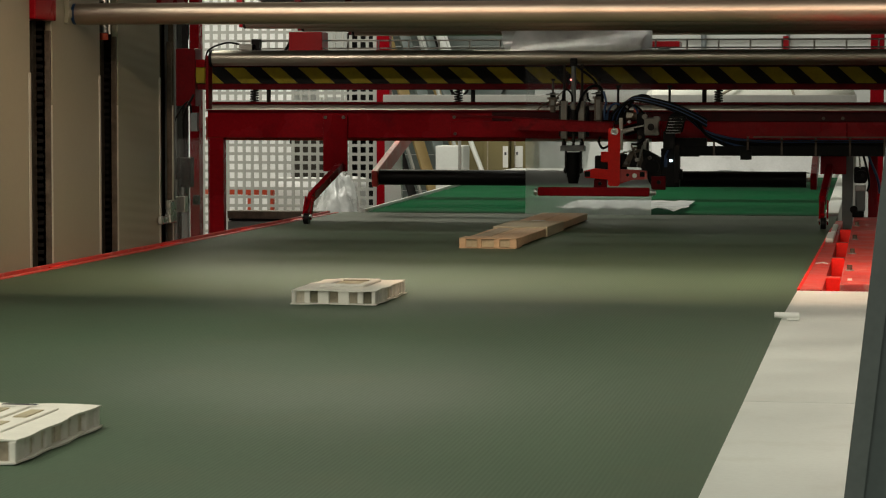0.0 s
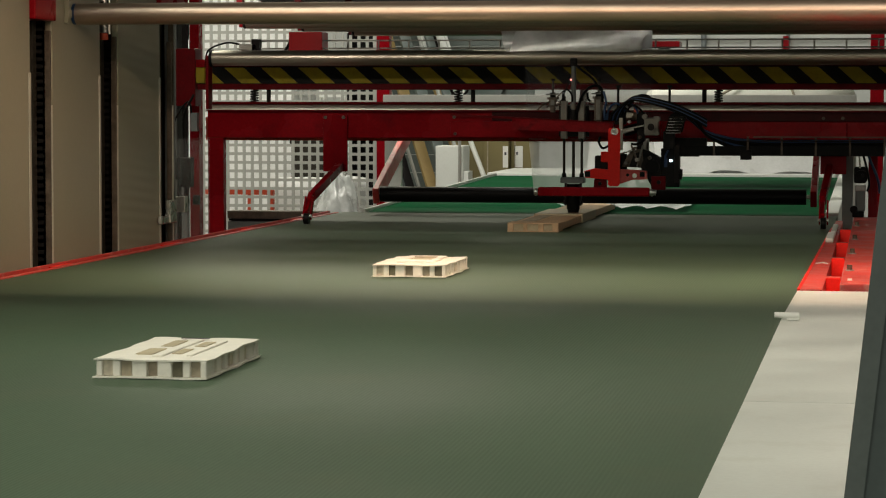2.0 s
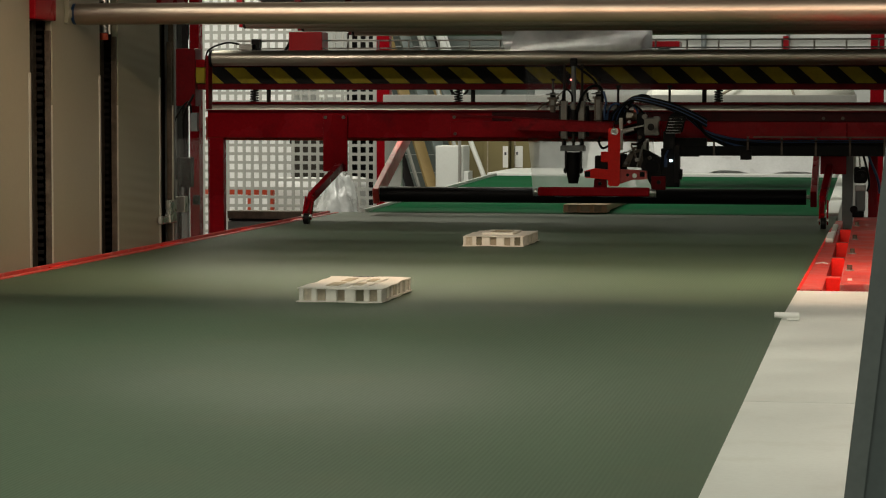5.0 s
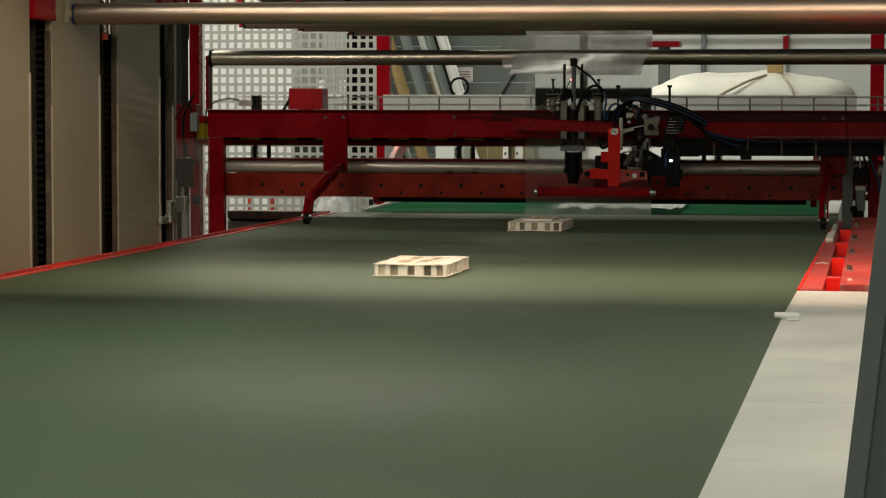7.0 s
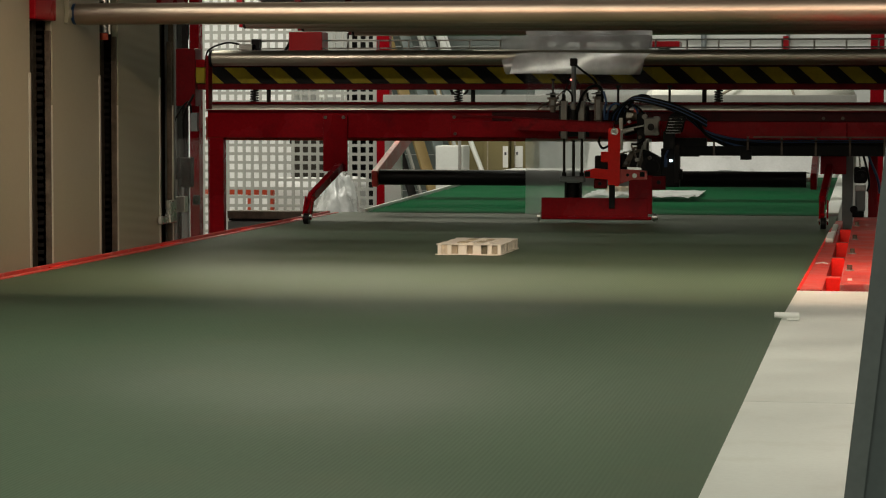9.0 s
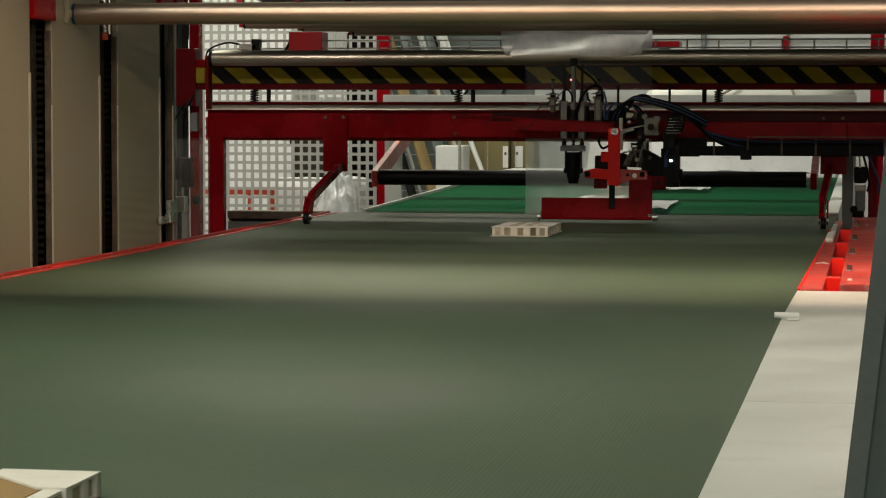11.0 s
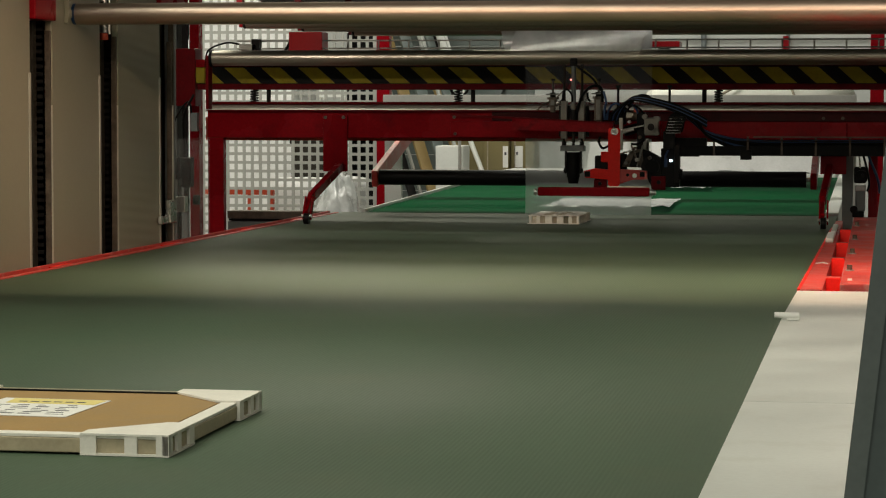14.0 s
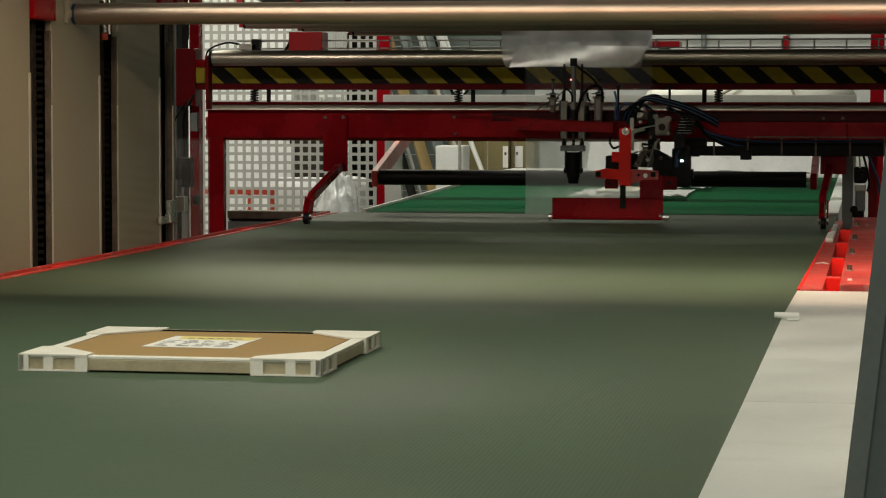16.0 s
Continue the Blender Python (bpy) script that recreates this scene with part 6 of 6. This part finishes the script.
part("body", box(B(), -3.314, -3.10, 18.6, 18.9, 0, 1.194, 0.006), WHITE, wb)
part("edge", box(B(), -3.135, -3.115, 18.57, 18.595, 0, 1.23), ALU, wb)
part("lower_box", box(B(), -3.098, -3.06, 18.6, 18.8, 0, 1.0, 0.004), WHITE, wb)

# grey corner post close to the camera
guard = thing("guard_post", (0.0, 3.0, 0), "dark grey painted guard profile, leaning slightly", "post")
bm = B()
prism(bm, [(-0.049 - 0.083, 0.0), (0.25, 0.0), (0.25, 2.6), (0.111, 2.6), (0.023, 1.46)], 3.0, 3.04)
part("profile", bm, TEAL, guard)
bm = B()
prism(bm, [(-0.143, 0.0), (-0.120, 0.0), (0.035, 1.46), (0.123, 2.6), (0.100, 2.6), (0.012, 1.46)], 2.990, 3.05)
part("edge", bm, POSTGREY, guard, "darker grey edge profile")
for k in range(5):
    part("rivet", rod(B(), (0.03 + 0.012 * k, 2.994, 1.25 + 0.12 * k), (0.03 + 0.012 * k, 3.0, 1.25 + 0.12 * k), 0.004, 8), MATT, guard)

# pipes and rails on the far wall
pipes = thing("wall_pipes", (-0.8, 26.9, 3.0), "thin service pipes on the hall wall", "pipe")
part("pipe", rod(B(), (-3.0, 26.9, 2.32), (1.0, 26.9, 2.32), 0.02, 10), SHEET, pipes)
part("pipe", rod(B(), (-0.95, 26.9, 0.0), (-0.95, 26.9, 6.9), 0.02, 10), GREY, pipes)
part("pipe", rod(B(), (-1.85, 26.9, 0.0), (-1.85, 26.9, 6.9), 0.03, 10), GREY, pipes)
part("bracket", box(B(), -1.0, -0.94, 26.86, 26.94, 2.1, 2.25), RED, pipes)
shelf = thing("red_shelf_box", (-2.1, 22.5, 0), "low red tray on a grey stand", "tray")
part("tray", box(B(), -2.05, -1.75, 22.3, 22.6, 2.03, 2.08, 0.004), RED, shelf)
part("stand", box(B(), -1.95, -1.85, 22.4, 22.5, 0, 2.03), GREY, shelf)


# ---- movement ----
def motions():
    pitch_near = math.degrees(math.atan(SLOPE))
    pitch_out = math.degrees(math.atan(RISE))

    def ride(ob, x, rows, rz=0.0):
        out_rows = []
        for t, y in rows:
            tilt = pitch_near if y < SEAM - 0.3 else (pitch_out if y > 13.8 else 0.0)
            out_rows.append((t, pose(x, y, belt_z(y) + 0.001, tilt, 0, rz)))
        walk(ob, out_rows)

    ride(pack_a, -1.725, [(0, 10.25), (0.5, 10.56), (1, 10.90), (1.5, 11.27), (2, 11.63), (2.5, 11.99), (3, 12.37), (3.5, 12.74), (4, 13.1), (6.3, 14.6), (7.5, 15.4), (9, 15.99), (9.1, 16.0), (16, 16.0)])
    ride(pack_b, -1.735, [(0, 7.25), (0.5, 7.59), (1, 7.93), (1.5, 8.20), (2, 8.47), (2.5, 8.74), (3, 9.03), (3.5, 9.34), (4, 9.68), (6.3, 11.27), (6.5, 11.39), (7, 11.70), (7.5, 12.02), (8, 12.38), (8.5, 12.75), (9, 13.1), (11.5, 14.7), (12.5, 15.2), (12.6, 15.21), (14, 15.21), (14.1, 15.22), (16, 15.45)])
    ride(pack_c, -1.735, [(0, 4.10), (0.5, 4.40), (1, 4.71), (1.5, 5.03), (2, 5.35), (2.5, 5.67), (3, 6.0), (3.5, 6.33), (4, 6.67), (6.3, 8.15), (6.5, 8.26), (7, 8.50), (7.5, 8.78), (8, 9.09), (8.5, 9.43), (9, 9.77), (11.5, 11.57), (12, 11.95), (12.5, 12.34), (12.65, 12.41), (12.8, 12.42), (14.0, 12.42), (14.1, 12.44), (14.5, 12.70), (15, 13.05), (15.5, 13.4), (16, 13.75)])
    ride(pack_d, -1.955, [(0, -4.08), (4, -1.55), (6.3, -0.05), (9, 1.65), (11.5, 3.52), (12, 3.84), (12.5, 4.145), (12.7, 4.225), (12.85, 4.235), (14.0, 4.235), (14.1, 4.25), (14.5, 4.50), (15, 4.83), (15.5, 5.14), (16, 5.46)], -0.6)

    # film strips: one lies on the outfeed, two are fed down from above the rollers
    walk(strips[0], [(t, pose(-1.43, y, belt_z(y) + 0.004, pitch_out, 0, 0)) for t, y in ((0, 13.82), (1.3, 13.82), (1.6, 13.9), (3.5, 14.4), (4.2, 14.8), (6.3, 16.0), (9, 17.2), (9.1, 17.2), (16, 17.2))])
    walk(strips[1], [(t, pose(-1.45, y, belt_z(y) + 0.006 + dz, 0.8, 0, 0)) for t, y, dz in ((0, 12.36, 1.056), (5.2, 12.36, 1.056), (5.5, 13.8, 1.056), (5.8, 13.8, 0.6), (6.1, 13.8, 0.0), (6.2, 13.8, 0), (6.9, 13.8, 0), (7.0, 13.82, 0), (7.5, 14.05, 0), (8.0, 14.4, 0), (8.5, 14.75, 0), (9, 15.1, 0), (11.5, 16.3, 0), (12.5, 16.4, 0), (16, 16.4, 0))])
    walk(strips[2], [(t, pose(-1.53, y, belt_z(y) + 0.006 + dz, 0.8, 0, 0)) for t, y, dz in ((0, 12.38, 1.062), (9.6, 12.38, 1.062), (9.9, 13.8, 1.062), (10.3, 13.8, 0.6), (10.7, 13.8, 0), (10.8, 13.8, 0), (12.9, 13.8, 0), (13.2, 13.83, 0), (13.6, 14.0, 0), (14.1, 14.02, 0), (14.5, 14.2, 0), (15, 14.5, 0), (15.5, 14.85, 0), (16, 15.2, 0))])

    # sealing beam: down and up
    def lift(rows):
        walk(seal, [(t, pose(-1.6, SY, 1.66 - d * 0.003015)) for t, d in rows])
        # the sprung jaw is pushed back up once it meets the belt
        walk(jaw, [(t, pose(0, 0, max(0.0, d * 0.003015 - 0.388))) for t, d in rows])
    lift([(0, 0), (5.2, 0), (5.3, 2), (5.45, 45), (5.6, 92), (5.8, 130), (6.0, 143), (6.1, 144), (6.7, 144), (6.8, 140), (6.9, 123), (7.0, 101), (7.1, 83), (7.2, 60), (7.3, 34), (7.4, 15), (7.5, 5), (7.6, 0), (7.7, 0),
          (11.15, 0), (11.25, 6), (11.3, 20), (11.4, 36), (11.5, 58), (11.6, 88), (11.7, 112), (11.8, 130), (11.9, 140), (12.0, 144), (12.1, 144), (12.7, 144), (12.8, 141), (12.9, 123), (13.0, 101), (13.1, 83), (13.2, 60), (13.3, 36), (13.4, 18), (13.5, 6), (13.6, 0), (13.7, 0), (16, 0)])

    # nip roller swings about its pivot
    def nip_at(a):
        return pose(-1.5, 14.23, 1.31, a * 0.43, 0, 0)
    walk(nip, [(t, nip_at(a)) for t, a in ((0, 0), (1.55, 0), (1.65, 4), (1.8, 13), (1.95, 14.5), (4.2, 14.5), (7.2, 14.5), (7.5, 14.5), (7.7, 10), (7.9, 2), (8.0, 0), (8.1, 0), (11.0, 0), (11.2, 13), (11.3, 14.5), (13.4, 14.5), (13.55, 10), (13.7, 1), (13.8, 0), (16, 0))])

    # pressing foot
    walk(foot, [(t, pose(GX, GY, 1.28 - d)) for t, d in ((0, 0), (0.4, 0), (0.5, 0.06), (0.6, 0.155), (0.7, 0.165), (3.5, 0.165), (3.6, 0.12), (3.7, 0.02), (3.8, 0), (8.5, 0), (8.6, 0.11), (8.7, 0.16), (8.8, 0.165), (9.0, 0.16), (9.1, 0.06), (9.2, 0), (14.4, 0), (14.5, 0.06), (14.6, 0.16), (14.7, 0.165), (15.3, 0.165), (15.4, 0.09), (15.5, 0.01), (15.6, 0), (16, 0))])

    # sealing unit slides, its flap swings down
    slide = [(0, 0), (9.35, 0), (9.45, 0.012), (9.6, 0.06), (9.9, 0.17), (10.2, 0.22), (10.5, 0.17), (10.8, 0.06), (11.0, 0), (11.1, 0), (15.65, 0), (15.75, 0.006), (15.85, 0.020), (16.0, 0.056)]
    walk(unit, [(t, pose(-1.30 + d, 12.66, 1.33)) for t, d in slide])

    def slid(t):
        for (t0, d0), (t1, d1) in zip(slide, slide[1:]):
            if t0 <= t <= t1:
                return d0 + (d1 - d0) * (t - t0) / (t1 - t0)
        return 0.0
    swing = [(0, 0), (8.7, 0), (8.8, 60), (8.9, 86), (9.0, 88), (9.35, 88), (9.45, 88), (9.6, 88), (9.9, 88), (10.2, 88), (10.5, 88), (10.8, 88), (11.0, 88), (11.2, 80), (11.3, 45), (11.4, 4), (11.5, 0), (15.05, 0), (15.15, 60), (15.25, 86), (15.35, 88), (15.65, 88), (15.75, 88), (15.85, 88), (16.0, 88)]
    walk(flap, [(t, pose(-1.40 + slid(t), UY, 1.065, a, 0, 0)) for t, a in swing])

    # film curtain: drawn back under the nip roller by the package that leaves
    walk(curtain, [(t, pose(-1.5, 13.02, 1.50, a)) for t, a in ((0, 0), (1.5, 0), (1.6, 2), (1.75, 20), (1.9, 32), (2.2, 36), (4.2, 37), (4.9, 36), (5.1, 22), (5.3, 3), (5.4, 0), (16, 0))])

    # film loop over the top roller
    drop = [(0, 90), (1.2, 90), (1.4, 97), (1.5, 107), (1.6, 112), (1.8, 99), (2.0, 91), (3.5, 90), (6.6, 90), (6.8, 108), (6.9, 118), (7.0, 131), (7.2, 132), (8.9, 131), (9.0, 130), (9.1, 116), (9.2, 98), (9.4, 92), (11.2, 98), (11.4, 96), (11.6, 90), (15.6, 90), (15.8, 93), (15.9, 105), (16.0, 118)]
    walk(loop, [(t, pose(-1.5, 12.78, 1.80 - (d - 103) * 0.003)) for t, d in drop])


motions()
